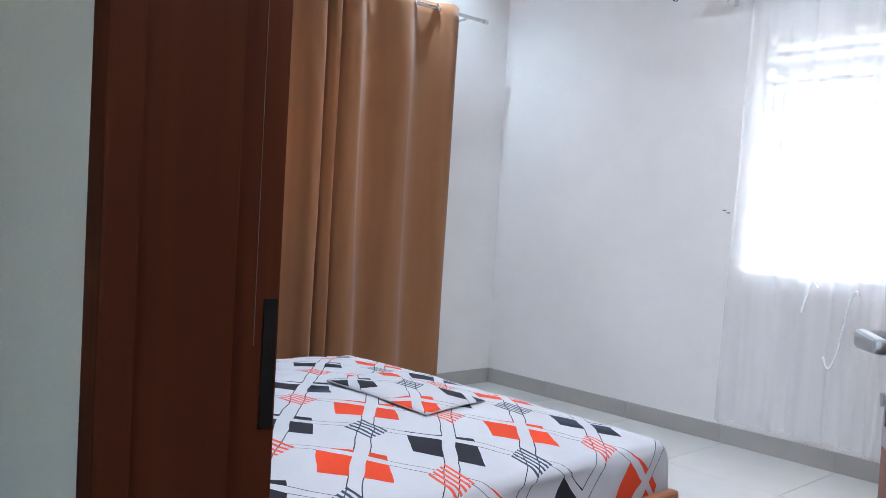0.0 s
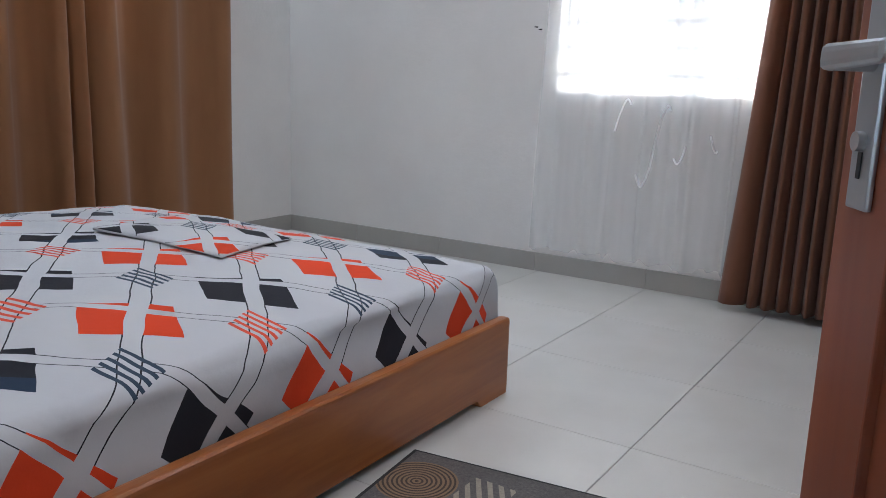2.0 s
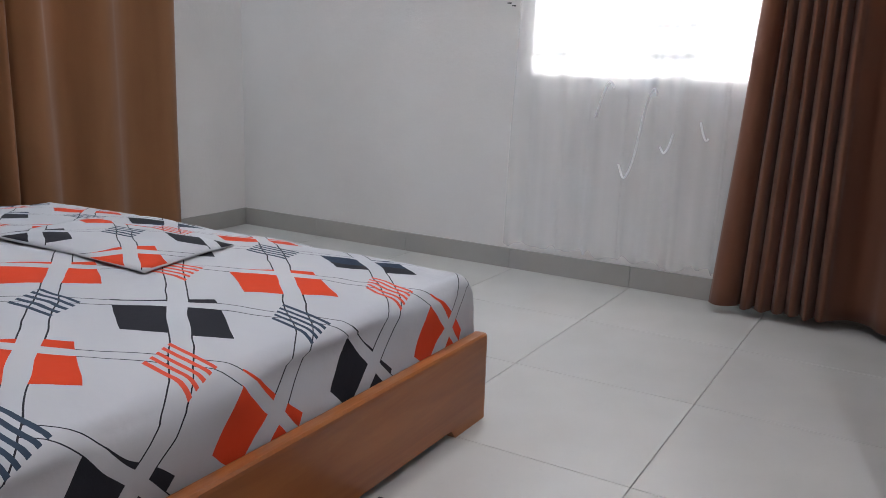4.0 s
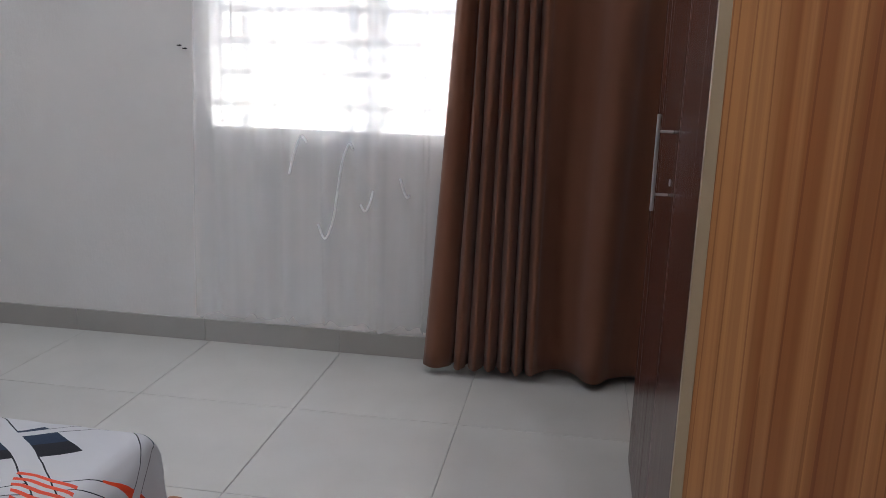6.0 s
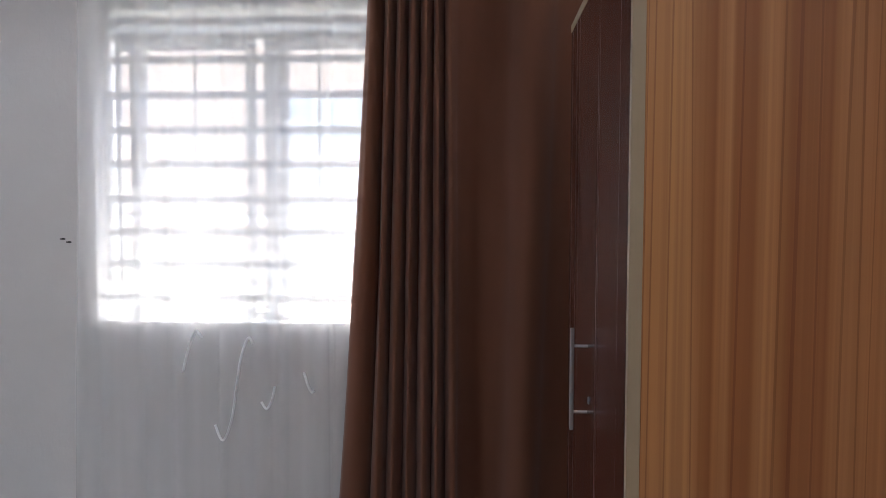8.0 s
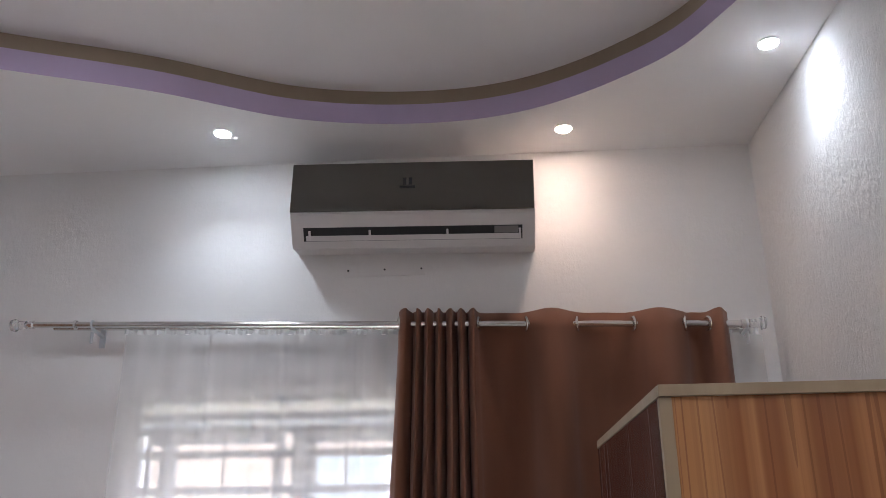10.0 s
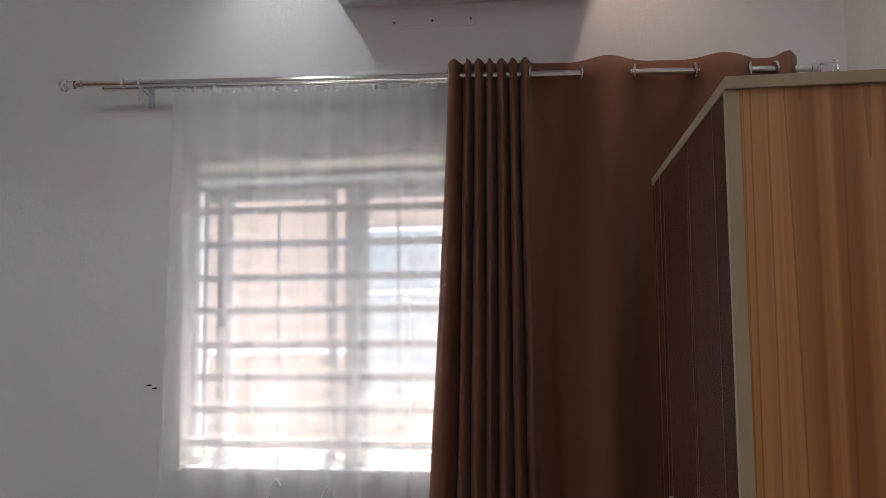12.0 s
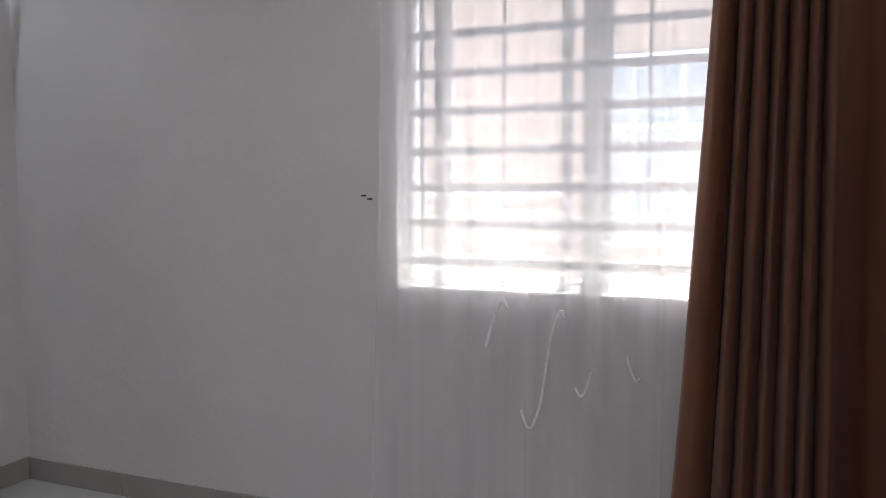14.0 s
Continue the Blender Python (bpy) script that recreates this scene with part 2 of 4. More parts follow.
def sheet_material():
    """White cotton print: crossing outlined ribbons, with coloured blocks and hatchings in turn where they cross."""
    m = Mat("printed_bed_sheet", (0.75, 0.75, 0.77), 0.85)
    uv = m.t.nodes.new("ShaderNodeUVMap")
    uv.uv_map = "cloth"
    wob = m.t.nodes.new("ShaderNodeTexNoise")
    wob.inputs["Scale"].default_value = 5.0
    m.link(uv.outputs[0], wob.inputs["Vector"])
    sep = m.t.nodes.new("ShaderNodeSeparateXYZ")
    m.link(uv.outputs[0], sep.inputs[0])
    wsep = m.t.nodes.new("ShaderNodeSeparateColor")
    m.link(wob.outputs["Color"], wsep.inputs[0])
    M = m.math
    i = M("DIVIDE", M("SUBTRACT", -1.212, sep.outputs[0]), 0.395)
    j = M("DIVIDE", M("SUBTRACT", sep.outputs[1], 1.031), 0.335)
    i = M("ADD", i, M("MULTIPLY", M("SUBTRACT", wsep.outputs[0], 0.5), 0.10))
    j = M("ADD", j, M("MULTIPLY", M("SUBTRACT", wsep.outputs[1], 0.5), 0.10))
    s, r = M("SUBTRACT", i, j), M("ADD", i, j)
    ns, nr = M("ROUND", s), M("ROUND", r)
    fs, fr = M("SUBTRACT", s, ns), M("SUBTRACT", r, nr)
    odd_s = M("ABSOLUTE", M("MODULO", ns, 2.0))
    odd_x = M("ABSOLUTE", M("MODULO", M("ADD", ns, nr), 2.0))       # 1: block, 0: hatching

    def inside(v, half):
        return M("LESS_THAN", M("ABSOLUTE", v), half)

    red, navy, black = (0.66, 0.055, 0.014), (0.020, 0.035, 0.065), (0.018, 0.018, 0.024)
    big = m.noise(uv.outputs[0], 0.9, 2)
    dark = m.mix(M("GREATER_THAN", m.noise(uv.outputs[0], 2.3, 0), 0.52), black, navy)
    base = m.mix(m.noise(uv.outputs[0], 3.0, 4), (0.46, 0.46, 0.485), (0.54, 0.54, 0.555))
    # the coloured blocks lie a little off the crossings
    rb, sb = M("ADD", r, 0.20), M("SUBTRACT", s, 0.06)
    nrb, nsb = M("ROUND", rb), M("ROUND", sb)
    gr_, gs_ = M("SUBTRACT", rb, nrb), M("SUBTRACT", sb, nsb)
    odd_b = M("ABSOLUTE", M("MODULO", M("ADD", nrb, nsb), 2.0))
    odd_sb = M("ABSOLUTE", M("MODULO", nsb, 2.0))
    jig = M("MULTIPLY", M("SUBTRACT", m.noise(uv.outputs[0], 4.3, 0), 0.5), 0.16)
    block = M("MULTIPLY", M("MULTIPLY", inside(M("ADD", gs_, M("MULTIPLY", gr_, -0.16)), 0.42), inside(M("ADD", M("ADD", gr_, M("MULTIPLY", gs_, 0.10)), jig), 0.32)), odd_b)
    c = m.mix(block, base, m.mix(odd_sb, red, dark))
    # ribbons over them, with a thin dark outline
    for f, half, line in ((fr, 0.055, 0.010), (fs, 0.082, 0.013)):
        c = m.mix(M("MULTIPLY", inside(f, half + line), M("SUBTRACT", 1.0, block)), c, black)
        c = m.mix(inside(f, half), c, base)
    # hatchings over the ribbons
    hr = M("ADD", fr, 0.06)
    across = M("SUBTRACT", M("MULTIPLY", fs, 0.50), M("MULTIPLY", hr, 0.60))
    length = M("ADD", M("MULTIPLY", fs, 0.60), M("MULTIPLY", hr, 0.50))
    stripe = M("LESS_THAN", M("FRACT", M("ADD", M("DIVIDE", across, 0.070), 0.24)), 0.48)
    patch = M("MULTIPLY", inside(across, 0.175), inside(M("ADD", length, M("MULTIPLY", across, 0.25)), 0.18))
    hatch = M("MULTIPLY", M("MULTIPLY", stripe, patch), M("SUBTRACT", 1.0, odd_x))
    c = m.mix(hatch, c, m.mix(odd_s, (0.035, 0.055, 0.085), (0.68, 0.085, 0.045)))
    m.colour(c)
    m.bump(M("ADD", m.noise(uv.outputs[0], 14, 5, 0.6), M("MULTIPLY", m.noise(uv.outputs[0], 600, 2), 0.1)), 0.25, 0.008)
    m.b.inputs["Sheen Weight"].default_value = 0.03
    m.b.inputs["Specular IOR Level"].default_value = 0.2
    return m.m


SHEET = sheet_material()

rug_m = Mat("woven_rug", (0.1, 0.09, 0.08), 0.95)
rv = rug_m.coords()
rsep = rug_m.t.nodes.new("ShaderNodeSeparateXYZ")
rug_m.link(rv, rsep.inputs[0])
rx = rug_m.math("SUBTRACT", rsep.outputs[0], 0.10)
ry = rug_m.math("SUBTRACT", rsep.outputs[1], 0.455)
rad = rug_m.math("SQRT", rug_m.math("ADD", rug_m.math("MULTIPLY", rx, rx), rug_m.math("MULTIPLY", ry, ry)))
ring = rug_m.math("FRACT", rug_m.math("MULTIPLY", rad, 85.0))
disc = rug_m.mix(rug_m.math("GREATER_THAN", ring, 0.45), (0.055, 0.035, 0.025), (0.20, 0.125, 0.075))
speckle = rug_m.mix(rug_m.noise(rv, 120, 3, 0.7), (0.03, 0.03, 0.032), (0.17, 0.15, 0.14))
light = rug_m.mix(rug_m.noise(rv, 150, 2), (0.20, 0.17, 0.14), (0.36, 0.31, 0.25))
zig = rug_m.math("GREATER_THAN", rug_m.math("SINE", rug_m.math("ADD", rug_m.math("MULTIPLY", rsep.outputs[0], 190.0), rug_m.math("MULTIPLY", rsep.outputs[1], 120.0))), 0.1)
strip = rug_m.math("MULTIPLY", rug_m.math("LESS_THAN", rug_m.math("ABSOLUTE", rug_m.math("SUBTRACT", rsep.outputs[0], 0.27)), 0.06), rug_m.math("LESS_THAN", rug_m.math("ABSOLUTE", rug_m.math("SUBTRACT", rsep.outputs[1], 0.47)), 0.09))
rc = rug_m.mix(rug_m.math("MULTIPLY", strip, zig), speckle, light)
rc = rug_m.mix(rug_m.math("LESS_THAN", rad, 0.105), rc, disc)
rug_m.colour(rc)
rug_m.bump(rug_m.noise(rv, 240, 3), 0.8, 0.004)
RUG = rug_m.m
RUGEDGE = plain("rug_binding", (0.018, 0.017, 0.017), 0.9)


# ---- building helpers ----
BASE = {}


def thing(name, at, label="", category="", group="", kind=""):
    """An Empty at a thing's base, to which parts are given in world metres."""
    ob = new(name)
    ob.location = at
    ob.empty_display_size = 0.1
    BASE[ob.name] = Vector(at)
    return tagged(ob, label, category, group, kind)


def part(name, bm, material, parent=None, label="", smooth=False):
    me = bpy.data.meshes.new(name)
    if parent is not None:
        bmesh.ops.translate(bm, verts=bm.verts, vec=-BASE[parent.name])
    if smooth:
        for f in bm.faces:
            f.smooth = True
    bmesh.ops.recalc_face_normals(bm, faces=bm.faces)
    bm.to_mesh(me)
    bm.free()
    me.materials.append(material)
    ob = new(name, me)
    if parent is not None:
        ob.parent = parent
        BASE[ob.name] = BASE[parent.name]
    else:
        BASE[ob.name] = Vector((0, 0, 0))
    if label:
        ob["label"] = label
    return ob


def box(x0, x1, y0, y1, z0, z1, bevel=0.0, segments=2, bm=None):
    b = bmesh.new()
    bmesh.ops.create_cube(b, size=1.0, matrix=Matrix.Translation(((x0 + x1) / 2, (y0 + y1) / 2, (z0 + z1) / 2)) @ Matrix.Diagonal((abs(x1 - x0), abs(y1 - y0), abs(z1 - z0), 1)))
    if bevel:
        bmesh.ops.bevel(b, geom=b.edges[:], offset=bevel, segments=segments, affect="EDGES", profile=0.6)
    if bm is None:
        return b
    return join(bm, b)


def join(bm, other):
    me = bpy.data.meshes.new("tmp")
    other.to_mesh(me)
    other.free()
    bm.from_mesh(me)
    bpy.data.meshes.remove(me)
    return bm


def tube(a, b, r, sides=16, r2=None):
    a, b = Vector(a), Vector(b)
    bm = bmesh.new()
    d = b - a
    bmesh.ops.create_cone(bm, cap_ends=True, segments=sides, radius1=r, radius2=r if r2 is None else r2, depth=d.length,
                          matrix=Matrix.Translation((a + b) / 2) @ d.to_track_quat("Z", "Y").to_matrix().to_4x4())
    return bm


def bent(points, r, sides=8):
    """A round bar along points."""
    bm = bmesh.new()
    rings = []
    pts = [Vector(p) for p in points]
    for k, p in enumerate(pts):
        d = (pts[min(k + 1, len(pts) - 1)] - pts[max(k - 1, 0)]).normalized()
        q = d.to_track_quat("Z", "Y")
        rings.append([bm.verts.new(p + q @ Vector((r * math.cos(2 * math.pi * i / sides), r * math.sin(2 * math.pi * i / sides), 0))) for i in range(sides)])
    for ra, rb in zip(rings, rings[1:]):
        for i in range(sides):
            bm.faces.new((ra[i], ra[(i + 1) % sides], rb[(i + 1) % sides], rb[i]))
    bm.faces.new(rings[0]), bm.faces.new(rings[-1][::-1])
    return bm


def ring(centre, axis, r, thick, n=24, k=8):
    bm = bmesh.new()
    q = Vector(axis).to_track_quat("Z", "Y")
    vs = [[bm.verts.new(Vector(centre) + q @ Vector(((r + thick * math.cos(2 * math.pi * b / k)) * math.cos(2 * math.pi * a / n), (r + thick * math.cos(2 * math.pi * b / k)) * math.sin(2 * math.pi * a / n), thick * math.sin(2 * math.pi * b / k)))) for b in range(k)] for a in range(n)]
    for a in range(n):
        for b in range(k):
            bm.faces.new((vs[a][b], vs[(a + 1) % n][b], vs[(a + 1) % n][(b + 1) % k], vs[a][(b + 1) % k]))
    return bm


def structure(ob, label, category):
    return tagged(ob, label, category, kind="structure")


# ---- the room's shell ----
WT, WTS = 0.19, 0.172                                  # thickness of the walls, and of the one with the doorway
WX0, WX1, WZ0, WZ1 = -1.762, -0.43, 0.942, 2.198         # window opening
LY0, LY1 = 1.45, 2.95                                  # the side window, behind its curtain
DX0, DX1, DZ = -0.336, 0.50, 2.08                       # doorway
TOP = 3.55

bm = box(X0 - WT, WX0, Y1, Y1 + WT, -0.1, TOP)
box(WX1, X1 + WT, Y1, Y1 + WT, -0.1, TOP, bm=bm)
box(WX0, WX1, Y1, Y1 + WT, -0.1, WZ0, bm=bm)
box(WX0, WX1, Y1, Y1 + WT, WZ1, TOP, bm=bm)
structure(part("wall_north", bm, WALL), "off-white painted plaster wall round the barred window", "wall")
bm = box(X0 - WT, X0, Y0 - WTS, LY0, -0.1, TOP)
box(X0 - WT, X0, LY1, Y1, -0.1, TOP, bm=bm)
box(X0 - WT, X0, LY0, LY1, -0.1, WZ0, bm=bm)
box(X0 - WT, X0, LY0, LY1, WZ1, TOP, bm=bm)
structure(part("wall_west", bm, WALL), "off-white painted plaster wall beside the bed", "wall")
structure(part("wall_east", box(X1, X1 + WT, Y0 - WTS, Y1, -0.1, TOP), ROUGHWALL), "rough off-white plaster wall behind the wardrobe", "wall")
bm = box(X0, DX0 - 0.002, Y0 - WTS, Y0, -0.1, TOP)
box(DX1 + 0.002, X1, Y0 - WTS, Y0, -0.1, TOP, bm=bm)
box(DX0 - 0.002, DX1 + 0.002, Y0 - WTS, Y0, DZ, TOP, bm=bm)
structure(part("wall_south", bm, CORRIDOR), "greyish plaster wall with the doorway", "wall")
structure(part("wall_south_lining", box(X0, DX0 - 0.05, Y0 + 0.001, Y0 + 0.006, 0, CEIL), WALL), "off-white painted inner face of the door wall", "wall")

# corridor in front of the door: unseen, its opening sized to light the doorway
bm = box(-2.6, -2.4, -2.2, Y0 - WTS, -0.1, 2.9)
box(2.2, 2.4, -2.2, Y0 - WTS, -0.1, 2.9, bm=bm)
box(-2.6, 1.05, -2.4, -2.2, -0.1, 2.9, bm=bm)
box(2.0, 2.4, -2.4, -2.2, -0.1, 2.9, bm=bm)
box(1.05, 2.0, -2.4, -2.2, 2.1, 2.9, bm=bm)
box(1.05, 2.0, -2.4, -2.2, -0.1, 0.9, bm=bm)
box(X1 + WT, 2.4, Y0 - WTS, Y0 - WTS + 0.2, -0.1, 2.9, bm=bm)
structure(part("wall_corridor", bm, CORRIDOR), "plain greyish plaster corridor walls, unseen, with an opening added for daylight", "wall")
structure(part("ceiling_corridor", box(-2.6, 2.4, -2.4, Y0 - WTS, 2.9, 3.0), CEILING), "plain white corridor ceiling, out of view", "ceiling")


def closed_curve(points, steps=14):
    """A smooth closed line through points (Catmull-Rom)."""
    out, n = [], len(points)
    for k in range(n):
        p0, p1, p2, p3 = (Vector(points[(k + d) % n]) for d in (-1, 0, 1, 2))
        for i in range(steps):
            t = i / steps
            out.append(0.5 * (2 * p1 + (p2 - p0) * t + (2 * p0 - 5 * p1 + 4 * p2 - p3) * t * t + (3 * p1 - p0 - 3 * p2 + p3) * t ** 3))
    return out


WAVE = closed_curve([(-2.45, 2.93), (-1.92, 3.17), (-1.50, 3.35), (-1.05, 3.60), (-0.60, 3.685), (-0.20, 3.635), (0.15, 3.43), (0.40, 3.13), (0.50, 2.6), (0.10, 1.6), (-0.7, 1.15), (-1.5, 1.3), (-2.3, 1.05), (-3.05, 1.6), (-3.0, 2.5)])


def lower_ceiling():
    """The lower ceiling: a slab with a wavy opening."""
    bm = bmesh.new()
    cx, cy = -1.4, 2.25
    inner, outer = [], []
    for p in WAVE:
        d = Vector((p[0] - cx, p[1] - cy))
        k = min(((X1 - cx) if d.x > 0 else (X0 - cx)) / d.x if abs(d.x) > 1e-6 else 1e9, ((Y1 - cy) if d.y > 0 else (Y0 - cy)) / d.y if abs(d.y) > 1e-6 else 1e9)
        inner.append(bm.verts.new((p[0], p[1], CEIL)))
        outer.append(bm.verts.new((cx + d.x * k, cy + d.y * k, CEIL)))
    n = len(WAVE)
    for k in range(n):
        bm.faces.new((inner[k], inner[(k + 1) % n], outer[(k + 1) % n], outer[k]))
    corners = [(X0, Y0), (X1, Y0), (X1, Y1), (X0, Y1)]
    for x, y in corners:
        near = sorted(range(n), key=lambda k: (outer[k].co.x - x) ** 2 + (outer[k].co.y - y) ** 2)[:12]
        for k in near:
            a, b = outer[k].co, outer[(k + 1) % n].co
            if abs(a.x - b.x) > 1e-4 and abs(a.y - b.y) > 1e-4:
                bm.faces.new((outer[k], outer[(k + 1) % n], bm.verts.new((x, y, CEIL))))
                break
    return bm


structure(part("ceiling", lower_ceiling(), CEILING), "white plasterboard ceiling with a wavy drop", "ceiling")
structure(part("ceiling_recess", box(X0, X1, Y0, Y1, RECESS, RECESS + 0.1), CEILING), "white recessed ceiling panel", "ceiling")


def wave_band(z0, z1, back):
    bm = bmesh.new()
    n = len(WAVE)
    rows = []
    for k, p in enumerate(WAVE):
        a, b = WAVE[k - 1], WAVE[(k + 1) % n]
        t = (b - a).normalized()
        o = Vector((t.y, -t.x)) * back
        q = p + o
        rows.append((bm.verts.new((q[0], q[1], z0)), bm.verts.new((q[0], q[1], z1))))
    for k in range(n):
        (a, b), (c, d) = rows[k], rows[(k + 1) % n]
        bm.faces.new((a, c, d, b))
    return bm


structure(part("trim_purple_band", wave_band(CEIL, CEIL + 0.085, 0.0), PURPLE, smooth=True), "lilac painted wavy edge of the ceiling drop", "ceiling trim")
structure(part("trim_cove", wave_band(CEIL + 0.085, RECESS, -0.004), COVE, smooth=True), "brown cove above the lilac edge, shade put into its colour", "ceiling trim")


# ---- outdoors ----
def ground_sheet():
    bm = bmesh.new()
    bmesh.ops.create_grid(bm, x_segments=8, y_segments=8, size=400, matrix=Matrix.Translation((0, 0, -0.16)))
    return bm


structure(part("ground", ground_sheet(), CONCRETE), "pale concrete yard around the house", "ground")
NY = 7.6
house = thing("neighbour_house", (-1.0, NY, -0.16), "cream rendered neighbouring house with bluish window", "house")
part("wall", box(-9, 7, NY, NY + 3, -0.16, 4.2), CREAM, house)
part("roof", box(-9.3, 7.3, NY - 0.5, NY + 3.3, 4.2, 4.35, 0.02), CONCRETE, house, "grey concrete roof slab")
part("ledge", box(-9, -2.02, NY - 0.03, NY, 1.23, 1.29, 0.006), ALU, house, "white projecting ledge")
nwin = part("window", box(-1.93, 0.23, NY - 0.045, NY, 0.86, 2.28, 0.006), ALU, house, "white framed window")
for k in range(6):
    for z0, z1 in ((0.90, 1.72), (1.76, 2.24)):
        part("pane", box(-1.90 + k * 0.35, -1.58 + k * 0.35, NY - 0.055, NY - 0.044, z0, z1), BLUE, nwin, "bluish glass pane")


# ---- window ----
win = structure(thing("window_1", ((WX0 + WX1) / 2, 4.11, WZ0), ""), "white aluminium sliding window with a frosted head pane", "window")
fr = box(WX0, WX0 + 0.018, 4.09, 4.17, WZ0, WZ1, 0.003)
box(WX1 - 0.05, WX1, 4.09, 4.17, WZ0, WZ1, 0.003, bm=fr)
box(WX0 + 0.018, WX1 - 0.05, 4.09, 4.17, WZ0, WZ0 + 0.045, 0.003, bm=fr)
box(WX0 + 0.018, WX1 - 0.05, 4.09, 4.17, WZ1 - 0.02, WZ1, 0.003, bm=fr)
part("window_frame", fr, ALU, win)
part("transom_rail", box(WX0 + 0.018, WX1 - 0.05, 4.095, 4.15, 2.052, 2.075, 0.003), ALU, win)
part("head_panel", box(WX0 + 0.018, WX1 - 0.05, 4.112, 4.128, 2.075, WZ1 - 0.02), FROSTED, win, "frosted white head pane")
part("mullion", box(-1.122, -1.062, 4.085, 4.15, WZ0 + 0.045, 2.055, 0.003), ALU, win)


def sash(x0, x1, y, left):
    s = box(x0, x0 + left, y, y + 0.028, WZ0 + 0.047, 2.053, 0.003)
    box(x1 - 0.04, x1, y, y + 0.028, WZ0 + 0.047, 2.053, 0.003, bm=s)
    box(x0 + left, x1 - 0.04, y, y + 0.028, WZ0 + 0.047, WZ0 + 0.068, 0.003, bm=s)
    box(x0 + left, x1 - 0.04, y, y + 0.028, 2.01, 2.053, 0.003, bm=s)
    ob = part("sash", s, ALU, win)
    pane = part("pane", box(x0 + left, x1 - 0.04, y + 0.011, y + 0.016, WZ0 + 0.068, 2.01), GLASS, ob, "clear glass pane")
    pane.visible_shadow = False
    return ob


s1 = sash(-1.722, -1.160, 4.105, 0.018)
part("inner_stile", box(-1.664, -1.597, 4.104, 4.134, WZ0 + 0.07, 2.008, 0.003), ALU, s1)
s2 = sash(-1.060, WX1 - 0.052, 4.105, 0.032)
part("sash_handle", box(-1.648, -1.634, 4.080, 4.104, 1.50, 1.68, 0.003), DARK, s1, "slim dark sash handle")
sill = structure(part("window_sill", box(WX0 - 0.0, WX1, 4.004, 4.09, WZ0 + 0.0005, WZ0 + 0.012, 0.003), ALU), "white window sill", "window sill")
gr = structure(thing("window_grille", (-1.1, 4.05, WZ0)), "white painted burglar bars across the window", "window grille")
for z in (2.113, 1.966, 1.83, 1.696, 1.566, 1.43, 1.303, 1.178, 1.047):
    part("bar", box(WX0 + 0.003, WX1 - 0.003, 4.044, 4.056, z - 0.015, z + 0.015, 0.002), GRILLE, gr)
for x in (-1.385, -0.90, -0.60):
    part("upright", box(x - 0.006, x + 0.006, 4.057, 4.066, WZ0 + 0.013, WZ1 - 0.003, 0.002), GRILLE, gr)

lw = structure(thing("window_2", (X0 - 0.12, (LY0 + LY1) / 2, WZ0)), "white aluminium side window behind the curtain", "window")
lf = box(X0 - 0.17, X0 - 0.09, LY0, LY0 + 0.05, WZ0, WZ1, 0.003)
box(X0 - 0.17, X0 - 0.09, LY1 - 0.05, LY1, WZ0, WZ1, 0.003, bm=lf)
box(X0 - 0.17, X0 - 0.09, LY0 + 0.05, LY1 - 0.05, WZ0, WZ0 + 0.05, 0.003, bm=lf)
box(X0 - 0.17, X0 - 0.09, LY0 + 0.05, LY1 - 0.05, WZ1 - 0.05, WZ1, 0.003, bm=lf)
box(X0 - 0.16, X0 - 0.10, 2.18, 2.22, WZ0 + 0.05, WZ1 - 0.05, 0.003, bm=lf)
part("window_frame", lf, ALU, lw)


# ---- curtains ----
def drape(top, low, ztop, zlow, y, amp, amp_low=None, yshift=0.0, rows=30, per=9, seed=1, first=1, hem=0.012, waves=0.004, slope=0.0, bulge=0.9):
    """Hanging cloth along x. top and low are the places where the cloth crosses its rod, at the heading and at the hem."""
    amp_low = amp if amp_low is None else amp_low
    bm = bmesh.new()
    cols = []
    n = len(top)
    for k in range(n - 1):
        for i in range(per if k < n - 2 else per + 1):
            cols.append((k, i / per))
    grid = []
    for r in range(rows + 1):
        v = r / rows
        z = ztop + (zlow - ztop) * v
        line = []
        for c, (k, f) in enumerate(cols):
            a = top[k] + (top[k + 1] - top[k]) * f
            b = low[k] + (low[k + 1] - low[k]) * f
            e = v ** 1.2
            x = a + (b - a) * e
            side = (-1 if (k % 2 == 0) == (first == 1) else 1)
            w = math.sin(math.pi * f)
            wide = min(1.0, abs(top[k + 1] - top[k]) / 0.03)
            d = side * w * (amp + (amp_low - amp) * e) * (0.55 + 0.45 * wide) * (1.0 + (bulge * (1 - 0.75 * e) if side < 0 else 0.15) * min(1.0, v * 6) if 0.12 < abs(top[k + 1] - top[k]) else 1.0)
            d += waves * 3 * (noise.noise((c * 0.11 + seed, v * 1.8, seed * 3.1))) * (0.3 + v)
            zz = z + hem * v * noise.noise((c * 0.2, seed, 0.5)) * (1 if v > 0.9 else 0) + (0.008 * math.cos(math.pi * f) ** 2 * -1 if r == 0 else 0)
            line.append(bm.verts.new((x + 0.006 * noise.noise((c * 0.3, v * 3, seed)), y + d + yshift * e, zz - slope * x * (1 - v))))
        grid.append(line)
    for ra, rb in zip(grid, grid[1:]):
        for i in range(len(ra) - 1):
            bm.faces.new((ra[i], ra[i + 1], rb[i + 1], rb[i]))
    return bm


def thick(ob, t=0.002):
    s = ob.modifiers.new("cloth", "SOLIDIFY")
    s.thickness = t
    return ob


def spaced(a, b, n):
    return [a + (b - a) * k / n for k in range(n + 1)]


